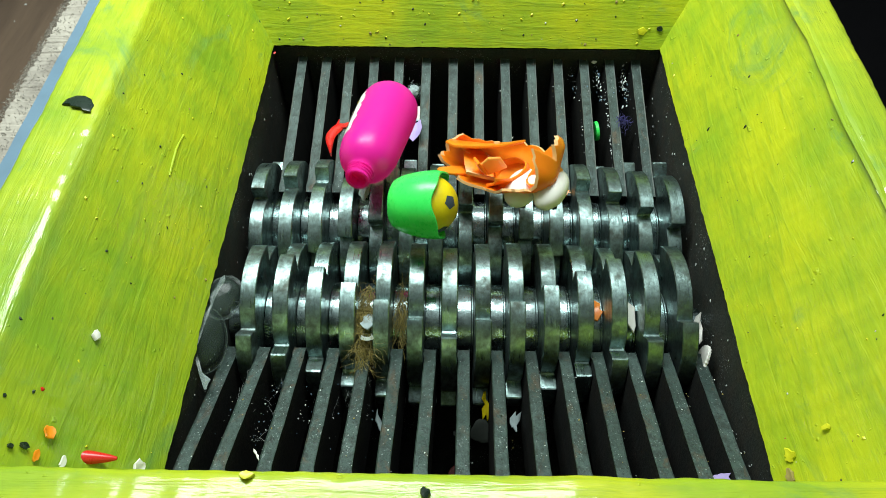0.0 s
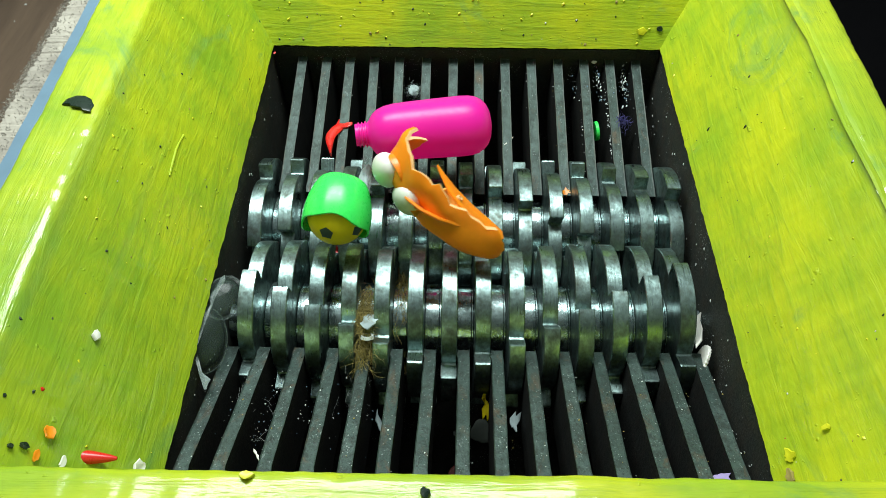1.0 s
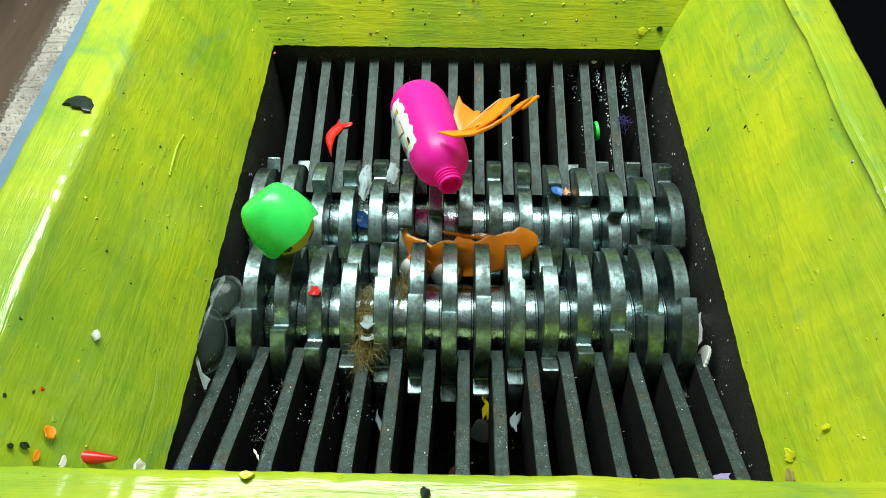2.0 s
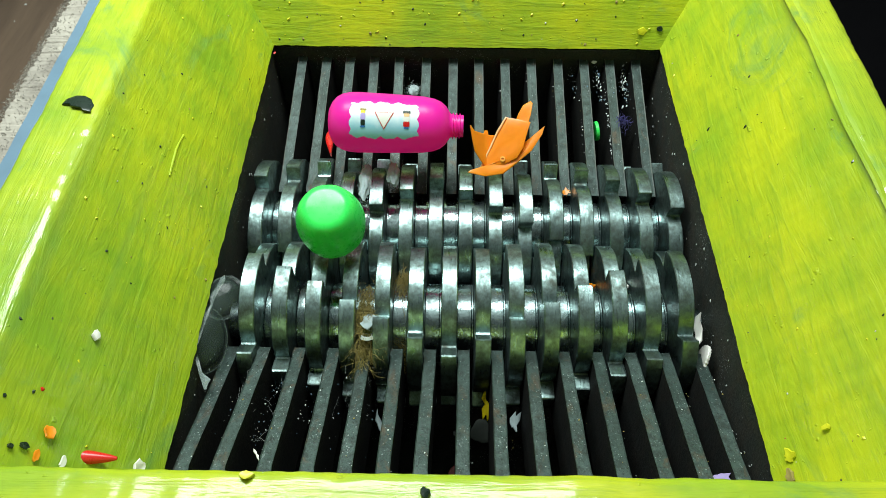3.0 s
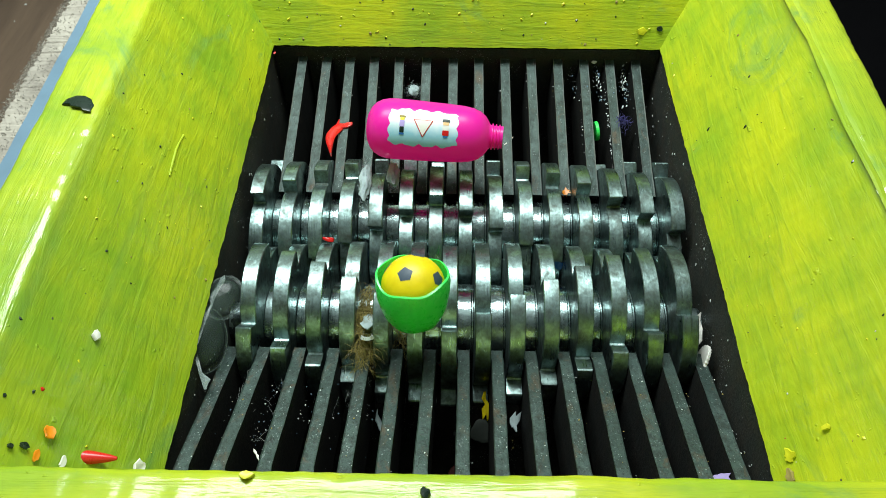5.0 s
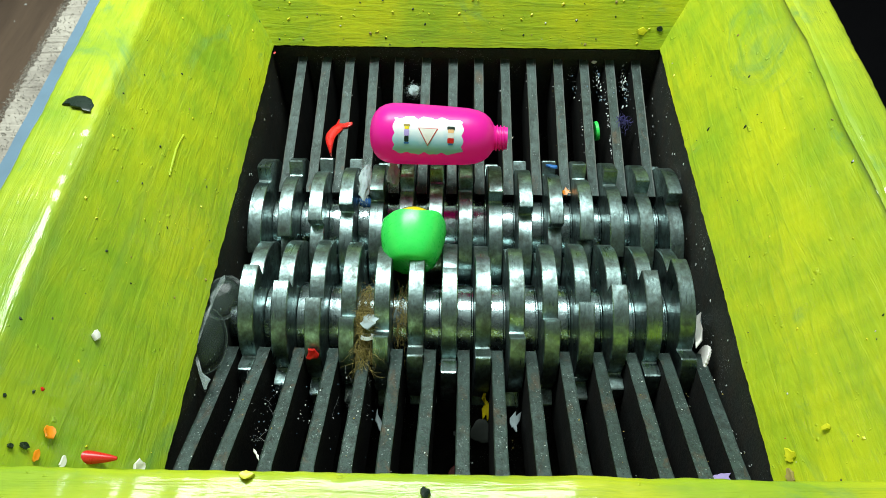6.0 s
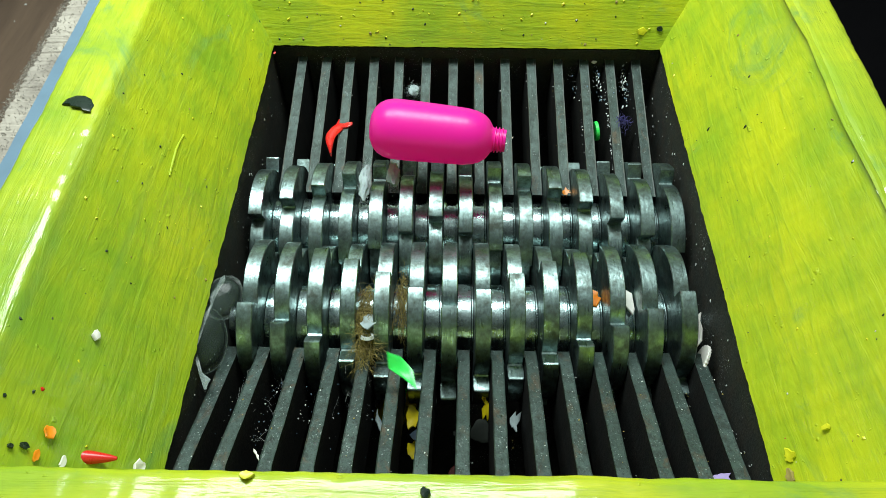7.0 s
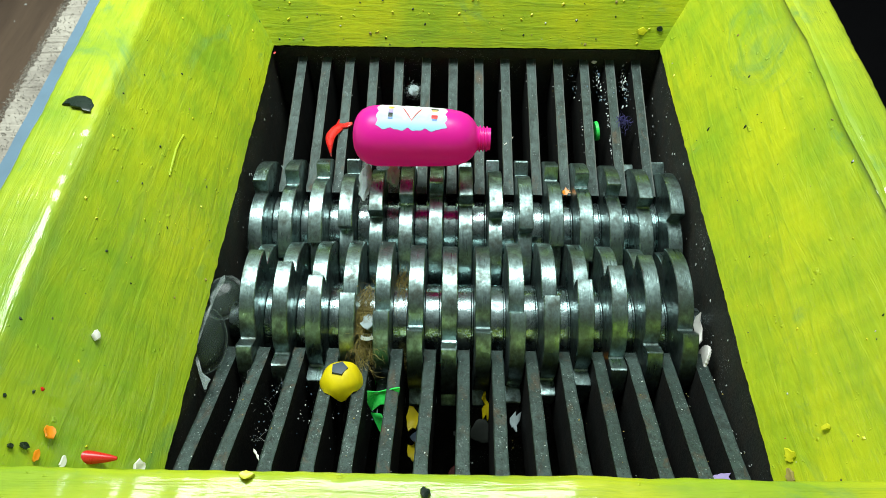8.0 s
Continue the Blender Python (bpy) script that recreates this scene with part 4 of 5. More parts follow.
def spring():
    s = thing("spring", "small dark wire spring caught beside a cutter disc", "spring", pose(-0.1290, -0.0650, -0.0385, 0, 0, 0))
    bm = bmesh.new()
    rings = []
    for k in range(97):
        a = k / 96 * 2 * math.pi * 8
        c = Vector((0.0022 * math.cos(a) + 0.006 * (k / 96 - 0.5), -0.016 * (k / 96 - 0.5), 0.0022 * math.sin(a)))
        out = Vector((math.cos(a), 0, math.sin(a)))
        rings.append([bm.verts.new(c + 0.00035 * (out * math.cos(q) + Vector((0, 1, 0)) * math.sin(q))) for q in (0, 1.57, 3.14, 4.71)])
    for r0, r1 in zip(rings, rings[1:]):
        for j in range(4):
            bm.faces.new((r0[j], r0[(j + 1) % 4], r1[(j + 1) % 4], r1[j]))
    part("coil", bm, STEEL, s)
    return s


spring()


def clear_blister():
    """Two clear domes on a bent clear strip."""
    c = thing("clear_blister", "crumpled clear plastic blister with two domes", "plastic scrap", pose(-0.1535, -0.079, -0.010))
    for x, y, z, rx, rz, sx in ((-0.0020, -0.0130, -0.001, 28, 12, 0.0115), (0.005, 0.014, 0.003, 10, -8, 0.0085)):
        bm = lathe([(0.0, sx + 0.0016), (0.0006, sx + 0.0016), (0.0008, sx), (0.0035, sx * 0.9), (0.0055, sx * 0.6), (0.006, sx * 0.02), (0.0055, sx * 0.02), (0.0048, sx * 0.55), (0.0029, sx * 0.85), (0.0002, sx * 0.95)], 36, "z")
        bmesh.ops.scale(bm, vec=(1, 1.55, 1), verts=bm.verts[:])
        bmesh.ops.delete(bm, geom=[f for f in bm.faces if len(f.verts) > 4], context="FACES_ONLY")
        dome = part("dome", roughen(roughen(bm, 0.0014, 55, x * 900), 0.0005, 160), CLEAR, c, smooth=True, at=pose(x, y, z, rx, 20, rz))
        lip = lathe([(0.0, sx + 0.0011), (0.0003, sx + 0.0013), (0.0006, sx + 0.0011), (0.0003, sx + 0.0009), (0.0, sx + 0.0011)], 36, "z")
        bmesh.ops.scale(lip, vec=(1, 1.55, 1), verts=lip.verts[:])
        bmesh.ops.delete(lip, geom=[f for f in lip.faces if len(f.verts) > 4], context="FACES")
        part("lip", roughen(roughen(lip, 0.0014, 55, x * 900), 0.0005, 160), CLEAR_LIP, dome, "pale lip of clear plastic", smooth=True)
    bm = shard([(0.0034, 0.0224), (0.0010, 0.0202), (0.0003, 0.0139), (-0.0025, 0.0061), (-0.0001, 0.0041), (-0.0027, -0.0071), (-0.0041, -0.0186), (-0.0039, -0.0268),
                (-0.0026, -0.0272), (-0.0020, -0.0193), (-0.0004, -0.0062), (0.0014, 0.0058), (0.0030, 0.0140), (0.0046, 0.0186)], 0.0007, 60, 9)
    part("strip", roughen(bm, 0.0007, 140), CLEAR_EDGE, c, "bent bright-edged clear strip", at=pose(0, 0.0063, 0.0060))
    bm = shard([(-0.0088, 0.0183), (-0.0051, 0.0065), (-0.0005, -0.0036), (0.0035, -0.0112), (0.0048, -0.0112), (0.0051, -0.0081), (0.0065, -0.0056), (0.0040, -0.0073),
                (0.0012, -0.0026), (-0.0040, 0.0065), (-0.0078, 0.0168)], 0.0006, 30, 10)
    part("tail", roughen(bm, 0.0005, 140), CLEAR_EDGE, c, at=pose(0.0009, -0.0331, -0.0020))
    return c


clear_blister()

wt = thing("white_strip", "torn white plastic strip beside the front rotor", "plastic scrap", pose(0.1462, -0.0690, -0.029))
part("strip", roughen(shard([(-0.002, -0.018), (0.002, -0.013), (0.0035, -0.002), (0.0022, 0.008), (0.003, 0.016), (-0.0005, 0.014), (-0.0025, 0.006), (-0.002, -0.004)], 0.0012, 60, 11), 0.0008, 150), WHITE, wt, at=pose(0, 0, 0, -28, -40, 4))
wh = bmesh.new()
gear = [(0.0062 * (1 + (0.10 if k % 2 else 0)) * math.cos(k * math.pi / 20), 0.0090 * (1 + (0.10 if k % 2 else 0)) * math.sin(k * math.pi / 20)) for k in range(40)]
part("toothed_wheel", shard(gear, 0.0022, 0, 12), WHITE, wt, "grey-white toothed plastic wheel", at=pose(0.0015, -0.0170, -0.006, -20, -68, 0))
wh.free()


# chips carried round by the rotors
def stuck(rotor_ob, name, x, r, turn, w, h, thick, material, seed, label):
    holder = roughen(shard(torn_outline(w, h, 10, seed, 0.35), thick, 40, seed), thick * 0.3, 300)
    part(name, holder, material, rotor_ob, label, at=pose(x, 0, 0, turn) @ pose(0, 0, r, 4, 3, seed * 10))


stuck(ROTOR_FRONT, "orange_chip", 0.0824, 0.0262, 8, 0.011, 0.013, 0.003, ORANGE, 1, "small orange chip wedged beside a disc")
stuck(ROTOR_FRONT, "white_chip", 0.1030, 0.0290, 10, 0.009, 0.024, 0.002, WHITE, 2, "white plastic chip wedged beside a disc")
stuck(ROTOR_FRONT, "red_chip", -0.0927, TIP + 0.0004, 171.5, 0.007, 0.007, 0.0022, RED, 3, "small red chip stuck on a disc")
stuck(ROTOR_REAR, "blue_chip", 0.0640, TIP - 0.004, 202, 0.008, 0.008, 0.0015, BLUE, 4, "small blue chip stuck on a disc")
stuck(ROTOR_REAR, "blue_chip", -0.0721, 0.0262, -137, 0.010, 0.016, 0.004, BLUE, 5, "crumpled blue foil between discs")
part("fibre_tangle", tuft_mesh("fibre_tangle", 250, (-0.0412, 0.006, 0.030), (0.0020, 0.009, 0.0025), 0.014, FIBRE, 71, 0.00015, (0, -1.2, -0.2), 0.25), None, ROTOR_FRONT, "brown fibres wound round the shaft").matrix_basis = pose(0, 0, 0, 30)
for turn, count in ((150, 170), (262, 150)):
    part("fibre_tangle", tuft_mesh("fibre_tangle", count, (-0.0412, 0.006, 0.029), (0.0024, 0.009, 0.0025), 0.013, FIBRE, 71 + turn, 0.00014, (0, -1.0, -0.2), 0.3), None, ROTOR_FRONT, "brown fibres wound round the shaft").matrix_basis = pose(0, 0, 0, turn)


# moving late scraps
def ball_half():
    b = thing("torn_ball", "torn yellow half of the toy ball with a dark patch", "plastic scrap")
    bm = bmesh.new()
    bmesh.ops.create_uvsphere(bm, u_segments=28, v_segments=18, radius=0.0155)
    bmesh.ops.delete(bm, geom=[v for v in bm.verts if v.co.z < -0.001], context="VERTS")
    for v in bm.verts:
        if v.co.z < 0.001:
            v.co.z += 0.003 * math.sin(5 * math.atan2(v.co.y, v.co.x))
    bmesh.ops.solidify(bm, geom=bm.faces[:], thickness=0.0016)
    part("skin", roughen(bm, 0.0012, 110), YELLOW, b, smooth=True)
    m = bmesh.new()
    top = [m.verts.new((0.0062 * math.cos(k * 1.2566), 0.0062 * math.sin(k * 1.2566), 0.0160)) for k in range(5)]
    low = [m.verts.new((0.0064 * math.cos(k * 1.2566), 0.0064 * math.sin(k * 1.2566), 0.0138)) for k in range(5)]
    mid = m.verts.new((0, 0, 0.0172))
    for k in range(5):
        m.faces.new((mid, top[k], top[(k + 1) % 5]))
        m.faces.new((top[k], low[k], low[(k + 1) % 5], top[(k + 1) % 5]))
    part("patch", m, DOT, b, "dark blue pentagon patch")
    for ob in b.children:
        ob.data.transform(Matrix.Scale(0.8, 4))
    return b


BALL_CAP = ball_half()
YELLOW_PEEL = thing("yellow_peel", "torn curved strip of yellow rubber", "plastic scrap",
                    bm=roughen(shard([(-0.004, -0.013), (0.003, -0.010), (0.006, -0.001), (0.005, 0.010), (0.001, 0.013), (-0.005, 0.007), (-0.006, -0.004)], 0.0042, 80, 21), 0.0006, 150), material=YELLOW)
YELLOW_PIT = thing("yellow_scrap", "torn yellow ball scrap with a dark patch below the comb", "plastic scrap")
part("skin", roughen(shard(torn_outline(0.010, 0.013, 13, 81, 0.35), 0.002, 50, 22), 0.0008, 120), YELLOW, YELLOW_PIT, at=pose(0, 0.006, 0.002))
part("skin", roughen(shard(torn_outline(0.008, 0.013, 11, 82, 0.45), 0.002, 50, 23), 0.0008, 120), YELLOW, YELLOW_PIT, at=pose(0.001, -0.014, -0.004))
part("patch", roughen(shard(torn_outline(0.008, 0.007, 8, 83, 0.2), 0.002, 30, 24), 0.0005, 120), DOT, YELLOW_PIT, "dark blue patch", at=pose(0.003, -0.005, 0.001))
GREEN_TEAR = thing("green_tear", "twisted torn strip of green cup plastic", "plastic scrap")
part("upper_strip", roughen(shard([(-0.007, 0.006), (0.001, 0.002), (0.009, 0.006), (0.008, -0.003), (0.002, -0.006), (-0.003, -0.009), (-0.006, -0.002)], 0.0014, 120, 25), 0.0012, 120), GREEN, GREEN_TEAR, at=pose(0, 0.004, 0.002, 20, 20, 0))
part("lower_strip", roughen(shard([(-0.003, 0.006), (0.002, 0.004), (0.004, -0.004), (0.001, -0.010), (-0.003, -0.005)], 0.0014, 120, 26), 0.0008, 120), GREEN, GREEN_TEAR, at=pose(0.001, -0.012, -0.002, 10, -30, 10))
for ob in GREEN_TEAR.children:
    ob.data.transform(Matrix.Scale(1.1, 4))
GREEN_SHRED = thing("green_shred", "leaf-shaped torn shred of green cup plastic", "plastic scrap",
                    bm=roughen(shard([(-0.013, 0.002), (-0.006, 0.006), (0.004, 0.004), (0.013, -0.004), (0.003, -0.003), (-0.007, -0.004)], 0.0012, 40, 27), 0.0006, 150), material=GREEN)
GREEN_RAGS = thing("green_rags", "ragged strips of green cup plastic between the rotors", "plastic scrap")
for q, (x, rz, ry) in enumerate(((-0.009, 20, 30), (0.001, -15, -20), (0.010, 30, -40))):
    part("rag", roughen(shard([(-0.003, -0.011), (0.003, -0.009), (0.004, 0.002), (0.002, 0.011), (-0.003, 0.008), (-0.002, 0.0)], 0.0012, 150, 28 + q), 0.0012, 130), GREEN, GREEN_RAGS, at=pose(x, 0, 0.002 * q, 50, ry, rz))
CRUMB = thing("orange_crumb", "small torn crumb of orange plastic", "plastic scrap",
              bm=roughen(shard([(-0.012, 0.004), (-0.004, 0.001), (0.004, 0.005), (0.012, 0.000), (0.004, -0.005), (-0.003, -0.002), (-0.009, -0.003)], 0.0018, 30, 31), 0.0008, 150), material=ORANGE)
CRUMB_B = thing("orange_crumb", "small torn crumb of orange plastic", "plastic scrap",
                bm=roughen(shard([(-0.006, 0.003), (0.002, 0.004), (0.007, 0.000), (0.003, -0.004), (-0.005, -0.003)], 0.0018, 30, 32), 0.0008, 150), material=ORANGE)


# loose flecks of paint and dust, uncountable
def flecks():
    rnd = random.Random(9)
    verts, faces, mats = [], [], []

    def fleck(p, nrm, size, m):
        n = Vector(nrm).normalized()
        t1 = n.orthogonal().normalized()
        t2 = n.cross(t1)
        a0 = rnd.uniform(0, 6)
        base = len(verts)
        st = rnd.uniform(0.5, 1.6)
        for k in range(5):
            a = a0 + k * 1.2566
            q = Vector(p) + size * rnd.uniform(0.6, 1.2) * (t1 * math.cos(a) * st + t2 * math.sin(a)) + n * 0.0001
            verts.append(q)
        verts.append(Vector(p) + n * size * 0.7)
        for k in range(5):
            faces.append((base + k, base + (k + 1) % 5, base + 5))
            mats.append(m)

    def kind():
        return rnd.choices((0, 1, 6, 3, 4), (3.5, 0.6, 6, 0.2, 1.5))[0]

    slope = 0.05 / 0.091
    for _ in range(150):
        z = rnd.uniform(0.003, 0.085)
        y = rnd.uniform(-0.19, 0.20)
        s = rnd.choice((0.0004, 0.0005, 0.0007, 0.0011))
        if rnd.random() < 0.5:
            fleck((-0.155 - slope * z, y, z), (1, 0, slope), s, kind())
        else:
            fleck((0.155 + slope * z, y, z), (-1, 0, slope), s, kind())
    for _ in range(70):
        z = rnd.uniform(0.001, 0.035) ** 1.0
        fleck((rnd.uniform(-0.155, 0.155), 0.1715 + slope * z, z), (0, -1, slope), rnd.choice((0.0005, 0.0008, 0.0012)), kind())
    for _ in range(60):
        y = rnd.uniform(-0.24, -0.215)
        fleck((rnd.uniform(-0.24, 0.23), y, RIM - 0.0045 - 0.139 * (y + 0.2018)), (0, 0.14, 1), rnd.choice((0.0005, 0.0008, 0.0012)), kind())
    for _ in range(150):
        k = rnd.randrange(14)
        y = rnd.uniform(0.05, 0.175)
        if rnd.random() < 0.4:
            y = rnd.uniform(0.125, 0.175)
        fleck(((k - 6.5) * PITCH + rnd.uniform(-0.0035, 0.0035), y, -0.014 + (y - 0.18) * 0.1955 + 0.0003), (0, 0, 1), rnd.choice((0.00025, 0.0003, 0.0005)), rnd.choice((1, 1, 1, 1, 4)))
    for _ in range(120):
        k = rnd.randrange(15)
        y = rnd.uniform(-0.175, -0.085)
        fleck(((k - 7) * PITCH + rnd.uniform(-0.0035, 0.0035), y, 0.005 - (y + 0.1795) * 0.4231 + 0.0003), (0, 0, 1), rnd.choice((0.00025, 0.0003, 0.0005)), rnd.choice((1, 1, 1, 0, 4)))
    for _ in range(230):
        k = rnd.choice((11, 12, 12))
        y = rnd.gauss(0.105, 0.022)
        fleck(((k - 6.5) * PITCH + rnd.uniform(-0.003, 0.003), y, -0.014 + (y - 0.18) * 0.1955 + 0.0003), (0, 0, 1), rnd.choice((0.00025, 0.0004, 0.0006)), 1)
    # dust caught in webs between the front bars
    for k, n in ((1, 26), (2, 60), (3, 20), (4, 16), (5, 12)):
        for _ in range(n):
            y = min(-0.09, max(-0.172, rnd.gauss(-0.125, 0.020)))
            fleck(((k - 7.5) * PITCH + rnd.gauss(-0.002, 0.0032), y, -0.005 - (y + 0.1795) * 0.4231 - rnd.uniform(0, 0.012)), (rnd.uniform(-1, 1), -0.5, 0.8), rnd.choice((0.0002, 0.0002, 0.0003, 0.0006)), rnd.choice((1, 1, 5)))
    for _ in range(240):
        k = rnd.choice((11, 11, 11, 12, 12, 12, 10))
        fleck(((k - 6) * PITCH + rnd.choice((-1, 1, 1)) * (0.0063 - 0.004 * rnd.random() ** 2), min(0.174, max(0.10, rnd.gauss(0.160, 0.012))), -0.018 - rnd.uniform(0, 0.014)), (rnd.choice((-1, 1)), 0, 0.6), rnd.choice((0.0003, 0.0005, 0.0007, 0.0011)), rnd.choice((1, 1, 5)))
    for _ in range(120):
        sx = rnd.choice((-1, 1))
        fleck((sx * 0.1573, rnd.uniform(-0.18, 0.17), rnd.uniform(-0.06, -0.014)), (-sx, 0, 0), rnd.choice((0.0004, 0.0006, 0.0009)), 1)
    for _ in range(90):
        fleck((rnd.uniform(-0.9, -0.27), rnd.uniform(-0.1, 0.6), -0.19), (0, 0, 1), rnd.choice((0.0010, 0.0018)), 1)
    me = bpy.data.meshes.new("flecks")
    me.from_pydata(verts, [], faces)
    for m in (CHARCOAL, FLUFF, YELLOW, RED, FIBRE, GREYBLUE, LEMON):
        me.materials.append(m)
    me.polygons.foreach_set("material_index", mats)
    tagged(new("flecks", me), "scattered flecks of paint, plastic and dust", "debris", kind="stuff")


flecks()


# ---- movement of things ----
def motions():
    turns = [k * 0.2 for k in range(41)]
    walk(ROTOR_FRONT, [(t, pose(0, *FRONT_AXIS, -SPIN * t)) for t in turns])
    walk(ROTOR_REAR, [(t, pose(0, *REAR_AXIS, SPIN * t)) for t in turns])
    walk(BOTTLE, [
        (0.00, pose(-0.0604, 0.0456, 0.0240, 75.0, -8.0, -100.6)),
        (0.10, pose(-0.0595, 0.0567, 0.0240, 80.0, -34.0, -125.6)),
        (0.20, pose(-0.0561, 0.0455, 0.0240, 80.0, -18.0, -133.7)),
        (0.30, pose(-0.0392, 0.0552, 0.0160, 70.0, 4.0, -131.5)),
        (0.40, pose(-0.0116, 0.0619, 0.0160, 25.0, 0.0, -159.4)),
        (0.50, pose(-0.0092, 0.0640, 0.0160, 20.0, 0.0, -195.4)),
        (0.60, pose(-0.0175, 0.0786, 0.0160, 70.0, 0.0, -198.4)),
        (0.70, pose(-0.0163, 0.0766, 0.0160, 110.0, 0.0, -212.2)),
        (0.80, pose(-0.0165, 0.0686, 0.0160, 130.0, 0.0, -209.0)),
        (0.90, pose(-0.0294, 0.0668, 0.0160, 140.0, 0.0, -185.5)),
        (1.00, pose(-0.0297, 0.0603, 0.0160, 140.0, 0.0, -172.0)),
        (1.10, pose(-0.0176, 0.0577, 0.0160, 130.0, 0.0, -162.1)),
        (1.20, pose(-0.0090, 0.0580, 0.0160, 115.0, 0.0, -158.2)),
        (1.30, pose(0.0015, 0.0465, 0.0240, 100.0, -10.0, -149.5)),
        (1.40, pose(0.0036, 0.0481, 0.0240, 90.0, -18.0, -130.8)),
        (1.50, pose(0.0076, 0.0574, 0.0240, 80.0, -12.0, -90.5)),
        (1.60, pose(0.0096, 0.0488, 0.0240, 76.0, -14.0, -64.4)),
        (1.70, pose(0.0012, 0.0438, 0.0240, 66.0, -10.0, -74.7)),
        (2.80, pose(-0.0447, 0.0573, 0.0160, 130.0, 0.0, -18.3)),
        (2.90, pose(-0.0479, 0.0556, 0.0160, 95.0, 0.0, -2.8)),
        (3.00, pose(-0.0496, 0.0655, 0.0160, 40.0, 0.0, -2.0)),
        (3.10, pose(-0.0464, 0.0656, 0.0160, 0.0, 0.0, -13.6)),
        (3.20, pose(-0.0457, 0.0646, 0.0160, -8.0, 0.0, -9.3)),
        (3.30, pose(-0.0454, 0.0617, 0.0160, -30.0, 0.0, -18.9)),
        (3.40, pose(-0.0394, 0.0746, 0.0160, -60.0, 0.0, -22.1)),
        (3.50, pose(-0.0238, 0.0651, 0.0160, -100.0, 0.0, -29.3)),
        (3.60, pose(-0.0194, 0.0578, 0.0160, -150.0, 0.0, -12.4)),
        (3.70, pose(-0.0212, 0.0617, 0.0160, -205.0, 0.0, -11.6)),
        (3.80, pose(-0.0178, 0.0740, 0.0160, -258.0, 0.0, 1.0)),
        (3.90, pose(-0.0188, 0.0669, 0.0160, -262.0, 0.0, -1.3)),
        (4.00, pose(-0.0263, 0.0601, 0.0160, -280.0, 0.0, -5.6)),
        (4.10, pose(-0.0257, 0.0568, 0.0160, -277.0, 0.0, -13.3)),
        (4.20, pose(-0.0237, 0.0665, 0.0160, -312.0, 0.0, -9.4)),
        (4.30, pose(-0.0162, 0.0608, 0.0160, -320.0, 0.0, -7.6)),
        (4.50, pose(-0.0190, 0.0637, 0.0160, -332.0, 0.0, -4.3)),
        (4.70, pose(-0.0209, 0.0580, 0.0160, -325.0, 0.0, -4.8)),
        (5.20, pose(-0.0236, 0.0578, 0.0160, -320.0, 0.0, -6.2)),
        (5.80, pose(-0.0259, 0.0611, 0.0160, -314.0, 0.0, -9.7)),
        (5.90, pose(-0.0183, 0.0614, 0.0160, -312.0, 0.0, -8.3)),
        (6.00, pose(-0.0197, 0.0546, 0.0160, -312.0, 0.0, -2.7)),
        (6.20, pose(-0.0183, 0.0627, 0.0160, -350.0, 0.0, -4.9)),
        (6.40, pose(-0.0173, 0.0612, 0.0160, -372.0, 0.0, -9.7)),
        (6.50, pose(-0.0215, 0.0636, 0.0160, -393.0, 0.0, 1.5)),
        (6.60, pose(-0.0202, 0.0535, 0.0160, -366.0, 0.0, -4.8)),
        (6.80, pose(-0.0203, 0.0646, 0.0160, -440.0, 0.0, -2.0)),
        (7.00, pose(-0.0205, 0.0563, 0.0160, -525.0, 0.0, -7.6)),
        (7.20, pose(-0.0191, 0.0697, 0.0160, -612.0, 0.0, -7.1)),
        (7.30, pose(-0.0292, 0.0679, 0.0160, -675.0, 0.0, -0.9)),
        (7.40, pose(-0.0392, 0.0668, 0.0160, -735.0, 0.0, 7.1)),
        (7.50, pose(-0.0430, 0.0711, 0.0160, -772.0, 0.0, -11.1)),
        (7.60, pose(-0.0403, 0.0631, 0.0160, -780.0, 0.0, -2.9)),
        (7.80, pose(-0.0403, 0.0637, 0.0160, -748.0, 0.0, -6.1)),
        (8.00, pose(-0.0312, 0.0529, 0.0160, -722.0, 0.0, -1.5)),
    ])
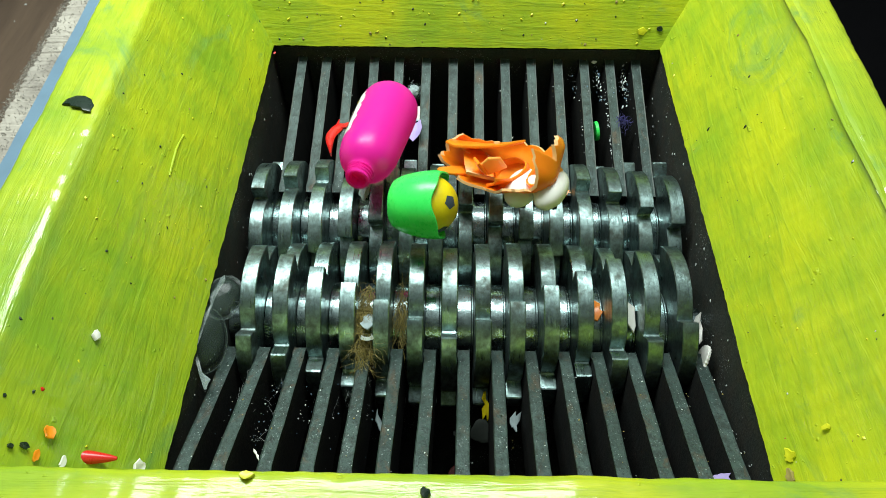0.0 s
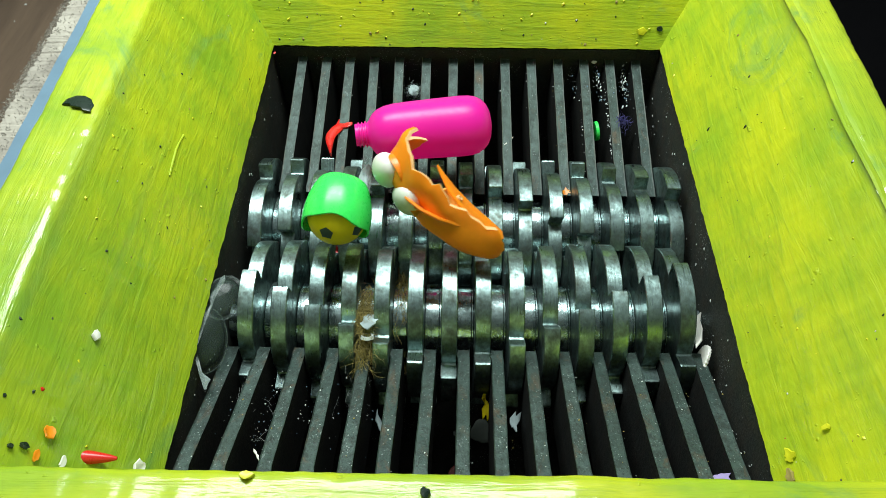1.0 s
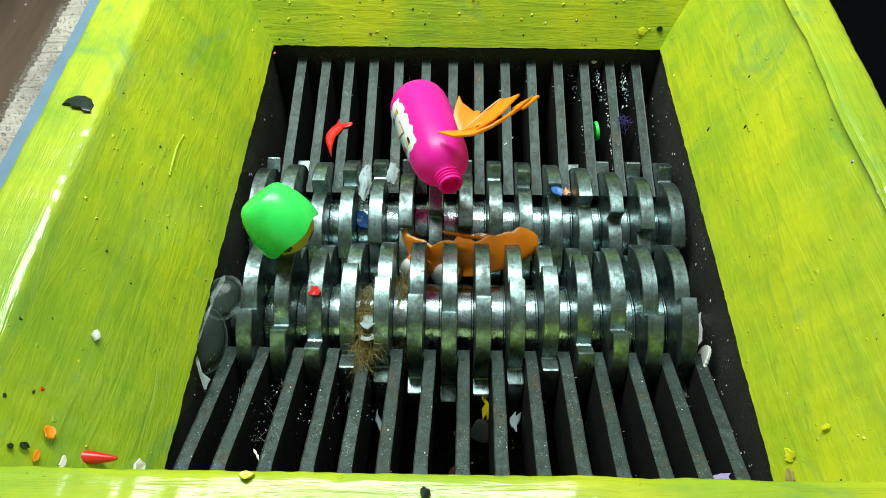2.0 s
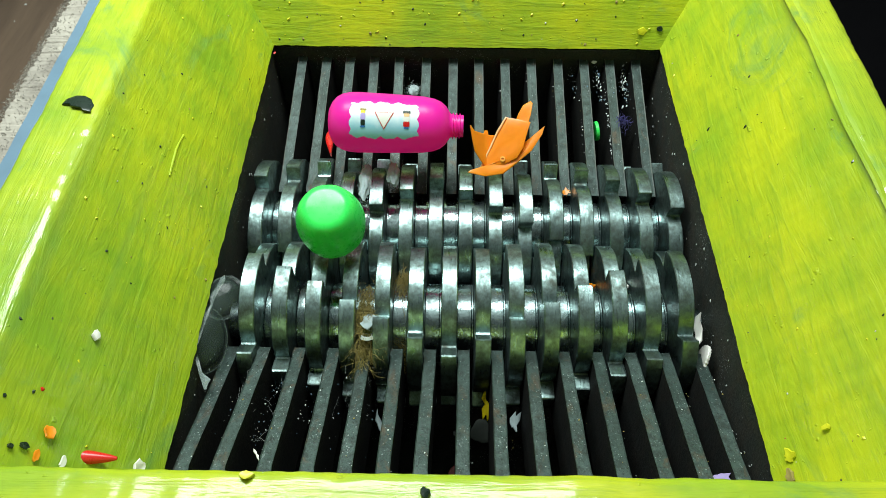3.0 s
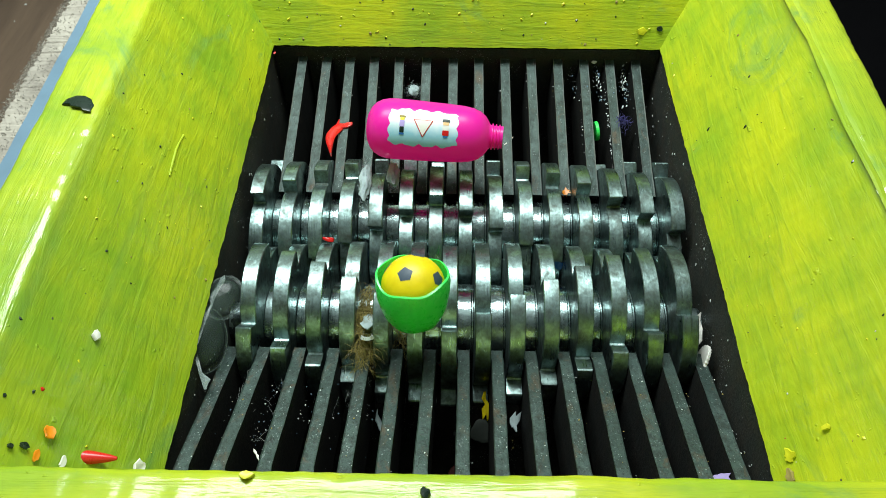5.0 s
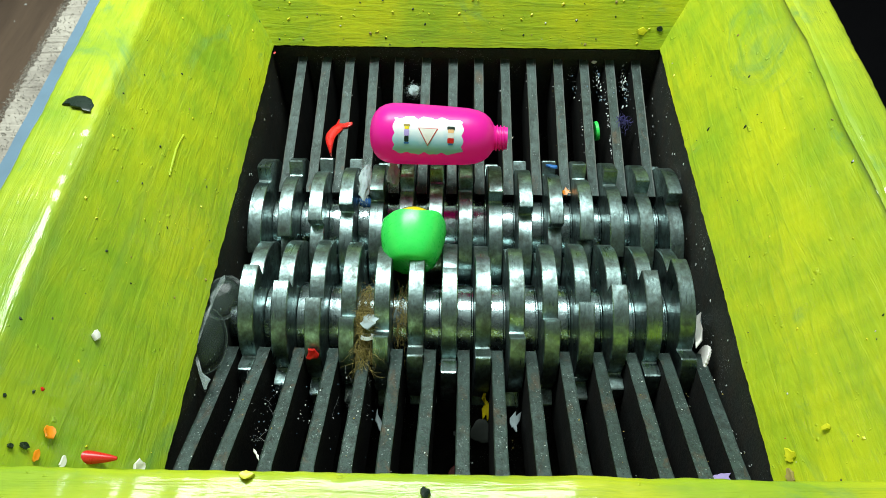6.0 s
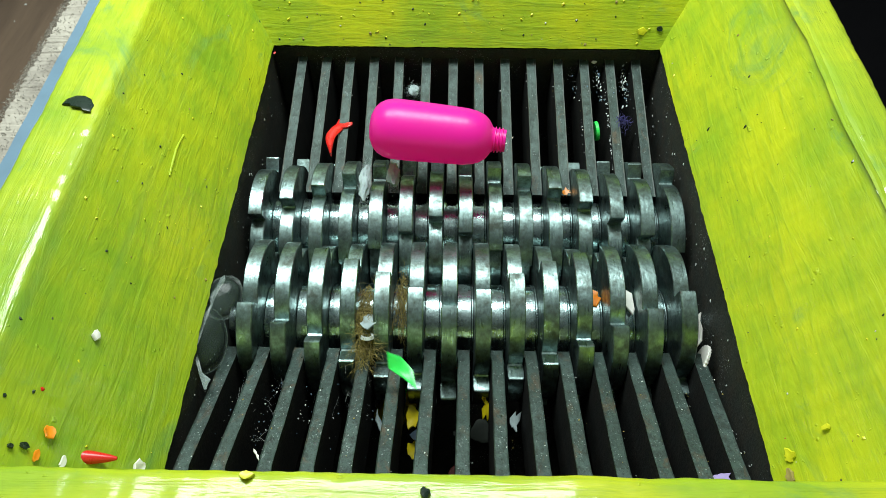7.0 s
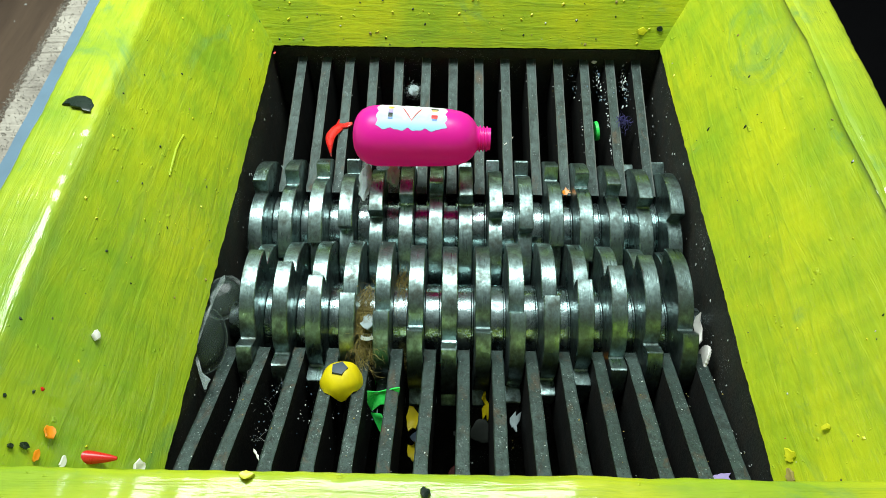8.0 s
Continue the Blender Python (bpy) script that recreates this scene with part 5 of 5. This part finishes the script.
    walk(CUP, [
        (0.00, pose(-0.0302, -0.0107, 0.0200, 0.6, -8.4, -8.5)),
        (0.10, pose(-0.0296, -0.0265, 0.0200, -9.8, -39.5, 15.9)),
        (0.20, pose(-0.0403, -0.0205, 0.0200, -14.9, 6.1, 32.0)),
        (0.30, pose(-0.0454, -0.0170, 0.0200, -42.0, -62.9, 77.5)),
        (0.35, pose(-0.0505, -0.0195, 0.0200, -157.9, -69.0, -162.2)),
        (0.40, pose(-0.0555, -0.0221, 0.0200, 180.0, -30.5, -135.0)),
        (0.50, pose(-0.0540, -0.0199, 0.0200, -170.9, 0.0, -167.5)),
        (0.60, pose(-0.0691, -0.0299, 0.0200, 158.4, 47.5, 128.7)),
        (0.70, pose(-0.0741, -0.0175, 0.0200, -179.0, 6.3, 173.7)),
        (0.80, pose(-0.0840, -0.0262, 0.0200, 166.0, -25.1, -110.6)),
        (0.90, pose(-0.0851, -0.0226, 0.0200, 164.6, 6.2, -102.5)),
        (1.00, pose(-0.0802, -0.0130, 0.0200, 166.0, 18.3, -96.3)),
        (1.05, pose(-0.0911, -0.0197, 0.0200, 155.1, 73.9, -109.7)),
        (1.10, pose(-0.1020, -0.0265, 0.0200, -3.1, 49.4, 90.0)),
        (1.15, pose(-0.1121, -0.0231, 0.0200, -49.2, 25.3, 21.1)),
        (1.20, pose(-0.1222, -0.0197, 0.0200, -52.2, -17.5, -18.4)),
        (1.30, pose(-0.1192, -0.0316, 0.0200, -45.2, -30.2, -35.5)),
        (1.40, pose(-0.1163, -0.0196, 0.0200, -51.9, -18.4, -19.4)),
        (1.50, pose(-0.1166, -0.0178, 0.0200, -55.7, -15.4, -6.3)),
        (1.60, pose(-0.1116, -0.0275, 0.0200, -53.9, -18.0, -12.5)),
        (2.00, pose(-0.1175, -0.0227, 0.0200, -59.2, 45.8, -31.0)),
        (2.40, pose(-0.1214, -0.0206, 0.0200, 67.1, 47.9, 108.4)),
        (2.80, pose(-0.1206, -0.0169, 0.0200, 50.6, 73.3, 90.0)),
        (2.85, pose(-0.1013, -0.0211, 0.0200, 42.0, 21.1, 79.5)),
        (2.90, pose(-0.0820, -0.0252, 0.0200, 42.3, -31.2, 76.0)),
        (2.95, pose(-0.0836, -0.0239, 0.0200, 42.0, 21.1, 79.5)),
        (3.00, pose(-0.0851, -0.0226, 0.0200, 50.6, 73.3, 90.0)),
        (3.10, pose(-0.0876, -0.0049, 0.0400, 110.4, 25.1, 159.4)),
        (3.20, pose(-0.0789, 0.0050, 0.0500, 41.2, 56.1, 68.2)),
        (3.25, pose(-0.0745, 0.0194, 0.0500, 51.5, -7.4, 89.3)),
        (3.30, pose(-0.0702, 0.0338, 0.0500, 26.2, -69.2, 123.7)),
        (3.40, pose(-0.0485, 0.0248, 0.0400, 123.5, -47.9, 18.4)),
        (3.50, pose(-0.0278, 0.0020, 0.0200, 132.6, -6.0, -0.0)),
        (3.60, pose(-0.0320, -0.0103, 0.0200, 159.2, 46.2, 63.4)),
        (3.70, pose(-0.0700, -0.0520, 0.0200, -178.3, 66.0, 90.0)),
        (3.75, pose(-0.0650, -0.0706, 0.0200, 1.7, 27.2, -90.0)),
        (3.80, pose(-0.0601, -0.0892, 0.0200, 1.7, -59.5, -90.0)),
        (3.90, pose(-0.0549, -0.0969, 0.0140, -6.2, -52.8, -80.5)),
        (4.00, pose(-0.0670, -0.1050, 0.0140, 21.9, -6.2, -130.6)),
        (4.10, pose(-0.0750, -0.1172, 0.0140, 26.3, 30.3, -110.6)),
        (4.20, pose(-0.0672, -0.1127, 0.0140, 19.9, 6.2, -130.6)),
        (4.30, pose(-0.0576, -0.1055, 0.0140, 22.2, -24.9, -144.5)),
        (4.40, pose(-0.0502, -0.1209, 0.0140, 27.4, -12.5, -160.6)),
        (4.50, pose(-0.0488, -0.1109, 0.0140, 30.3, 0.0, 174.0)),
        (4.60, pose(-0.0361, -0.1070, 0.0200, 31.1, -40.3, 171.9)),
        (4.70, pose(-0.0338, -0.1015, 0.0140, -52.6, -59.5, -90.0)),
        (4.95, pose(-0.0316, -0.0809, 0.0140, 174.0, -82.0, 45.0)),
        (5.20, pose(-0.0307, -0.0574, 0.0200, 109.8, -33.3, 113.2)),
        (5.50, pose(-0.0320, -0.0279, 0.0200, 119.1, -12.5, 90.0)),
        (5.80, pose(-0.0335, -0.0163, 0.0200, 119.4, 0.0, 87.0)),
        (5.90, pose(-0.0320, -0.0200, 0.0060, 119.4, -3.0, 87.0)),
        (6.00, pose(-0.0353, -0.0168, -0.0120, 119.4, -9.4, 86.8)),
        (6.10, pose(-0.0344, -0.0080, -0.0300, 119.5, -26.5, 86.4)),
        (6.22, pose(-0.0250, -0.0050, -0.0850, 119.5, -26.5, 86.4)),
        (6.50, pose(-0.0250, -0.0100, -0.1570, 119.5, -26.5, 86.4)),
        (8.00, pose(-0.0250, -0.0100, -0.1570, 119.5, -26.5, 86.4)),
    ])
    walk(SHELL, [
        (0.00, pose(0.0251, 0.0164, 0.0260, -6.5, 24.4, 145.3)),
        (0.05, pose(0.0223, -0.0022, 0.0260, -7.8, 0.1, 111.4)),
        (0.10, pose(0.0196, -0.0208, 0.0260, 5.3, -20.6, 75.3)),
        (0.20, pose(0.0201, -0.0057, 0.0260, -4.1, -12.6, 135.0)),
        (0.30, pose(0.0248, -0.0107, 0.0260, -12.4, -4.7, 133.1)),
        (0.35, pose(0.0179, -0.0158, 0.0260, -9.6, -0.9, 74.8)),
        (0.40, pose(0.0110, -0.0209, 0.0260, -11.4, 3.4, 16.5)),
        (0.50, pose(0.0045, -0.0190, 0.0260, -29.5, 10.5, -11.2)),
        (0.60, pose(-0.0041, -0.0335, 0.0260, -17.3, 7.1, -16.9)),
        (0.70, pose(-0.0052, -0.0261, 0.0260, -17.8, 4.8, -3.7)),
        (0.80, pose(-0.0108, -0.0123, 0.0260, -24.1, 8.2, -3.0)),
        (0.85, pose(-0.0036, -0.0098, 0.0260, -62.8, 18.6, -15.6)),
        (0.90, pose(0.0035, -0.0074, 0.0260, -104.0, 18.7, -32.6)),
        (1.00, pose(-0.0210, -0.0102, 0.0260, -76.4, 20.6, -42.4)),
        (1.05, pose(-0.0369, -0.0246, 0.0260, -39.1, 12.3, -55.0)),
        (1.10, pose(-0.0528, -0.0390, 0.0260, -1.5, 13.2, -70.0)),
        (1.20, pose(-0.0506, -0.0171, 0.0260, -18.4, 6.0, -54.2)),
        (1.30, pose(-0.0395, -0.0105, 0.0260, -16.9, 4.2, -31.4)),
        (1.40, pose(-0.0274, -0.0260, 0.0260, -30.7, 3.9, -4.8)),
        (1.50, pose(-0.0205, -0.0240, 0.0260, -83.3, 5.7, -25.0)),
        (1.60, pose(-0.0191, -0.0316, 0.0260, -83.9, -0.3, -3.1)),
        (1.70, pose(-0.0233, -0.0255, 0.0260, -80.7, -8.4, -1.4)),
        (1.80, pose(-0.0050, -0.0040, 0.0150, -80.7, -8.4, -1.4)),
        (1.97, pose(-0.0030, -0.0050, -0.0300, -80.7, -8.4, -1.4)),
        (2.20, pose(0.0000, -0.0060, -0.1000, -80.7, -8.4, -1.4)),
        (2.60, pose(0.0000, -0.0100, -0.1570, -80.7, -8.4, -1.4)),
        (8.00, pose(0.0000, -0.0100, -0.1570, -80.7, -8.4, -1.4)),
    ])
    walk(FRAGMENT, [
        (0.00, pose(0.0191, 0.0169, 0.0133, -6.5, 24.4, 145.3)),
        (0.05, pose(0.0161, 0.0061, 0.0165, -7.8, 0.1, 111.4)),
        (0.10, pose(0.0181, -0.0076, 0.0215, 5.3, -20.6, 75.3)),
        (0.20, pose(0.0094, 0.0002, 0.0191, -4.1, -12.6, 135.0)),
        (0.30, pose(0.0160, -0.0042, 0.0172, -12.4, -4.7, 133.1)),
        (0.35, pose(0.0182, -0.0054, 0.0166, -9.6, -0.9, 74.8)),
        (0.40, pose(0.0194, -0.0162, 0.0158, -11.4, 3.4, 16.5)),
        (0.50, pose(0.0122, -0.0215, 0.0145, -29.5, 10.5, -11.2)),
        (0.60, pose(0.0045, -0.0349, 0.0151, -17.3, 7.1, -16.9)),
        (0.70, pose(0.0040, -0.0256, 0.0154, -17.8, 4.8, -3.7)),
        (0.80, pose(-0.0023, -0.0128, 0.0148, -24.1, 8.2, -3.0)),
        (0.85, pose(0.0015, -0.0177, 0.0155, -62.8, 18.6, -15.6)),
        (0.90, pose(0.0058, -0.0204, 0.0212, -104.0, 18.7, -32.6)),
        (1.00, pose(-0.0209, -0.0208, 0.0169, -76.4, 20.6, -42.4)),
        (1.05, pose(-0.0345, -0.0324, 0.0146, -39.1, 12.3, -55.0)),
        (1.10, pose(-0.0467, -0.0449, 0.0149, -1.5, 13.2, -70.0)),
        (1.20, pose(-0.0446, -0.0238, 0.0152, -18.4, 6.0, -54.2)),
        (1.30, pose(-0.0310, -0.0143, 0.0155, -16.9, 4.2, -31.4)),
        (1.40, pose(-0.0182, -0.0280, 0.0156, -30.7, 3.9, -4.8)),
        (1.50, pose(-0.0160, -0.0356, 0.0200, -83.3, 5.7, -25.0)),
        (1.60, pose(-0.0095, -0.0406, 0.0211, -83.9, -0.3, -3.1)),
        (1.70, pose(-0.0128, -0.0340, 0.0221, -80.7, -8.4, -1.4)),
        (2.00, pose(0.0100, 0.0300, 0.0500, -40.4, -4.2, -0.8)),
        (2.30, pose(0.0300, 0.0600, 0.0500, -16.1, -1.7, -0.4)),
        (2.55, pose(0.0400, 0.0850, 0.0200, 0.0, 0.0, 0.0)),
        (2.80, pose(0.0282, 0.0642, 0.0020, -4.0, 0.0, 8.0)),
        (2.90, pose(0.0248, 0.0574, 0.0020, -8.0, 0.0, 4.0)),
        (3.00, pose(0.0225, 0.0580, 0.0020, 8.0, 0.0, 34.0)),
        (3.10, pose(0.0283, 0.0552, 0.0020, -20.0, 0.0, 2.0)),
        (3.20, pose(0.0266, 0.0519, 0.0020, -18.0, 0.0, 4.0)),
        (3.30, pose(0.0241, 0.0486, 0.0020, -14.0, 0.0, 10.0)),
        (3.40, pose(0.0196, 0.0410, 0.0020, -6.0, 0.0, 8.0)),
        (3.50, pose(0.0156, -0.0036, -0.0000, 2.0, 0.0, 8.0)),
        (3.60, pose(0.0074, -0.0066, 0.0000, 20.0, 0.0, 30.0)),
        (3.70, pose(-0.0094, -0.0069, -0.0120, 40.0, 30.0, 50.0)),
        (3.85, pose(-0.0050, -0.0050, -0.0500, 60.0, 40.0, 60.0)),
        (4.10, pose(-0.0040, -0.0080, -0.1720, 60.0, 40.0, 60.0)),
        (8.00, pose(-0.0040, -0.0080, -0.1720, 60.0, 40.0, 60.0)),
    ])
    walk(SLIVER, [
        (0.00, pose(0.0040, -0.0060, -0.1720, 0.0, 0.0, 20.0)),
        (2.00, pose(0.0040, -0.0060, -0.1720, 0.0, 0.0, 20.0)),
        (3.40, pose(0.0060, -0.0050, -0.1000, 0.0, 10.0, 20.0)),
        (3.55, pose(0.0200, -0.0020, -0.0300, 0.0, 30.0, 0.0)),
        (3.70, pose(0.0403, -0.0041, 0.0600, 0.0, 60.0, -60.0)),
        (3.80, pose(0.0862, -0.0459, 0.0200, 60.0, 0.0, -75.0)),
        (3.90, pose(0.1182, -0.0260, 0.0120, 50.0, 0.0, -110.0)),
        (4.00, pose(0.1309, -0.0316, 0.0080, 55.0, 0.0, -95.0)),
        (4.10, pose(0.1261, -0.0269, 0.0040, 60.0, 0.0, -120.0)),
        (4.20, pose(0.1265, -0.0233, -0.0080, 60.0, 20.0, -150.0)),
        (4.35, pose(0.1100, -0.0040, -0.0600, 60.0, 40.0, -170.0)),
        (4.60, pose(0.1100, -0.0060, -0.1720, 60.0, 40.0, -170.0)),
        (8.00, pose(0.1100, -0.0060, -0.1720, 60.0, 40.0, -170.0)),
    ])
    walk(BALL_CAP, [
        (0.00, pose(-0.0600, 0.0000, -0.1680, 0.0, 0.0, 0.0)),
        (6.50, pose(-0.0600, 0.0000, -0.1680, 0.0, 0.0, 0.0)),
        (6.95, pose(-0.0550, -0.0700, -0.1500, 20.0, 0.0, 0.0)),
        (7.15, pose(-0.0500, -0.1000, -0.0850, 40.0, 20.0, 0.0)),
        (7.30, pose(-0.0554, -0.1028, -0.0300, 60.0, 30.0, 0.0)),
        (7.40, pose(-0.0720, -0.1024, -0.0160, 30.0, -6.0, 10.0)),
        (7.50, pose(-0.0720, -0.1024, -0.0160, 24.0, -4.0, 14.0)),
        (7.60, pose(-0.0740, -0.1083, -0.0160, 36.0, -6.0, 10.0)),
        (7.80, pose(-0.0749, -0.1094, -0.0160, 34.0, -6.0, 8.0)),
        (7.90, pose(-0.0746, -0.1084, -0.0180, 20.0, -2.0, 6.0)),
        (8.00, pose(-0.0733, -0.1120, -0.0230, -14.0, 0.0, 4.0)),
    ])
    walk(YELLOW_PEEL, [
        (0.00, pose(-0.0250, 0.0000, -0.1720, 0.0, 0.0, 0.0)),
        (6.60, pose(-0.0250, 0.0000, -0.1720, 0.0, 0.0, 0.0)),
        (7.10, pose(-0.0400, -0.0800, -0.1400, 0.0, 0.0, 0.0)),
        (7.28, pose(-0.0400, -0.1000, -0.0600, 20.0, 0.0, 0.0)),
        (7.40, pose(-0.0418, -0.0828, -0.0100, 40.0, 0.0, 0.0)),
        (7.50, pose(-0.0405, -0.0642, -0.0040, 25.0, 0.0, -15.0)),
        (7.60, pose(-0.0397, -0.0471, -0.0040, 10.0, 0.0, -25.0)),
        (7.70, pose(-0.0386, -0.0298, -0.0080, -5.0, 10.0, -20.0)),
        (7.80, pose(-0.0422, -0.0232, -0.0160, -20.0, 20.0, 0.0)),
        (7.90, pose(-0.0410, -0.0120, -0.0340, -40.0, 20.0, 0.0)),
        (8.00, pose(-0.0410, -0.0080, -0.0600, -60.0, 20.0, 0.0)),
    ])
    walk(YELLOW_PIT, [
        (0.00, pose(-0.0340, 0.0100, -0.1760, 0.0, 0.0, 0.0)),
        (6.30, pose(-0.0340, 0.0100, -0.1760, 0.0, 0.0, 0.0)),
        (6.60, pose(-0.0340, -0.0700, -0.1600, 0.0, 0.0, 0.0)),
        (6.80, pose(-0.0340, -0.1237, -0.0780, 10.0, 0.0, 0.0)),
        (6.90, pose(-0.0344, -0.1211, -0.0750, 10.0, 0.0, 0.0)),
        (7.00, pose(-0.0333, -0.1193, -0.0720, 15.0, 0.0, 0.0)),
        (7.50, pose(-0.0332, -0.1205, -0.0720, 15.0, 0.0, 0.0)),
        (8.00, pose(-0.0332, -0.1205, -0.0720, 15.0, 0.0, 0.0)),
    ])
    walk(GREEN_TEAR, [
        (0.00, pose(-0.0500, 0.0300, -0.1740, 0.0, 0.0, 0.0)),
        (6.60, pose(-0.0500, 0.0300, -0.1740, 0.0, 0.0, 0.0)),
        (7.00, pose(-0.0550, -0.0700, -0.1400, 10.0, 0.0, 0.0)),
        (7.20, pose(-0.0761, -0.0949, -0.0300, 20.0, 0.0, 40.0)),
        (7.30, pose(-0.0776, -0.1101, -0.0220, 10.0, 0.0, 30.0)),
        (7.40, pose(-0.0548, -0.1049, -0.0200, 10.0, 0.0, -20.0)),
        (7.60, pose(-0.0590, -0.1006, -0.0220, 20.0, 0.0, 0.0)),
        (7.80, pose(-0.0590, -0.1006, -0.0220, 20.0, 0.0, 0.0)),
        (7.90, pose(-0.0584, -0.1142, -0.0280, 30.0, 0.0, 5.0)),
        (8.00, pose(-0.0524, -0.1204, -0.0300, 30.0, 0.0, 10.0)),
    ])
    walk(GREEN_SHRED, [
        (0.00, pose(0.0000, 0.0200, -0.1740, 0.0, 0.0, 0.0)),
        (6.30, pose(0.0000, 0.0200, -0.1740, 0.0, 0.0, 0.0)),
        (6.65, pose(0.0000, -0.0800, -0.1400, 0.0, 0.0, -40.0)),
        (6.80, pose(-0.0130, -0.1207, -0.0800, 0.0, 0.0, -70.0)),
        (6.90, pose(-0.0119, -0.1265, -0.0500, 0.0, 0.0, -70.0)),
        (7.00, pose(-0.0365, -0.1120, -0.0080, 10.0, 10.0, -35.0)),
        (7.10, pose(-0.0622, -0.0791, 0.0200, 20.0, 0.0, 40.0)),
        (7.20, pose(-0.0607, -0.0956, 0.0000, 30.0, 0.0, 60.0)),
        (7.35, pose(-0.0750, -0.0980, -0.0450, 40.0, 0.0, 70.0)),
        (7.60, pose(-0.0740, -0.0900, -0.1200, 40.0, 0.0, 70.0)),
        (8.00, pose(-0.0740, -0.0400, -0.1760, 40.0, 0.0, 70.0)),
    ])
    walk(GREEN_RAGS, [
        (0.00, pose(-0.0200, -0.0100, -0.1720, 0.0, 0.0, 0.0)),
        (5.90, pose(-0.0200, -0.0060, -0.1720, 0.0, 0.0, 0.0)),
        (6.00, pose(-0.0220, -0.0050, -0.0800, 0.0, 0.0, 0.0)),
        (6.10, pose(-0.0220, -0.0050, -0.0500, 0.0, 0.0, 0.0)),
        (6.20, pose(-0.0308, -0.0139, -0.0220, 0.0, 0.0, 0.0)),
        (6.30, pose(-0.0295, -0.0079, -0.0380, 0.0, 0.0, 0.0)),
        (6.42, pose(-0.0200, -0.0060, -0.0850, 0.0, 0.0, 0.0)),
        (6.80, pose(-0.0200, -0.0100, -0.1740, 0.0, 0.0, 0.0)),
        (8.00, pose(-0.0200, -0.0100, -0.1740, 0.0, 0.0, 0.0)),
    ])
    walk(CRUMB, [
        (0.00, pose(-0.0100, -0.0080, -0.1720, 0.0, 0.0, 0.0)),
        (3.30, pose(-0.0100, -0.0080, -0.1720, 0.0, 0.0, 0.0)),
        (3.60, pose(0.0100, -0.0050, -0.0500, 0.0, 0.0, 0.0)),
        (3.70, pose(-0.0004, -0.0212, -0.0120, 20.0, 0.0, -30.0)),
        (3.80, pose(-0.0380, -0.0155, -0.0040, 20.0, 0.0, -45.0)),
        (3.90, pose(-0.0463, -0.0171, -0.0100, 30.0, 0.0, -20.0)),
        (4.00, pose(-0.0430, -0.0183, -0.0120, 20.0, 0.0, 20.0)),
        (4.10, pose(-0.0468, -0.0180, -0.0200, 20.0, 20.0, 40.0)),
        (4.30, pose(-0.0300, -0.0060, -0.0600, 40.0, 20.0, 40.0)),
        (4.60, pose(-0.0300, -0.0080, -0.1740, 40.0, 20.0, 40.0)),
        (8.00, pose(-0.0300, -0.0080, -0.1740, 40.0, 20.0, 40.0)),
    ])
    walk(CRUMB_B, [
        (0.00, pose(0.0120, -0.0080, -0.1720, 0.0, 0.0, 0.0)),
        (3.30, pose(0.0120, -0.0080, -0.1720, 0.0, 0.0, 0.0)),
        (3.60, pose(0.0120, -0.0050, -0.0500, 0.0, 0.0, 0.0)),
        (3.70, pose(0.0111, -0.0160, -0.0120, 20.0, 0.0, -30.0)),
        (3.80, pose(-0.0038, -0.0092, -0.0120, 20.0, 0.0, 45.0)),
        (3.90, pose(-0.0223, -0.0182, -0.0160, 30.0, 0.0, -20.0)),
        (4.00, pose(-0.0222, -0.0205, -0.0160, 20.0, 0.0, 20.0)),
        (4.10, pose(-0.0354, -0.0201, -0.0200, 20.0, 20.0, 40.0)),
        (4.30, pose(-0.0100, -0.0060, -0.0600, 40.0, 20.0, 40.0)),
        (4.60, pose(-0.0100, -0.0080, -0.1740, 40.0, 20.0, 40.0)),
        (8.00, pose(-0.0100, -0.0080, -0.1740, 40.0, 20.0, 40.0)),
    ])


motions()
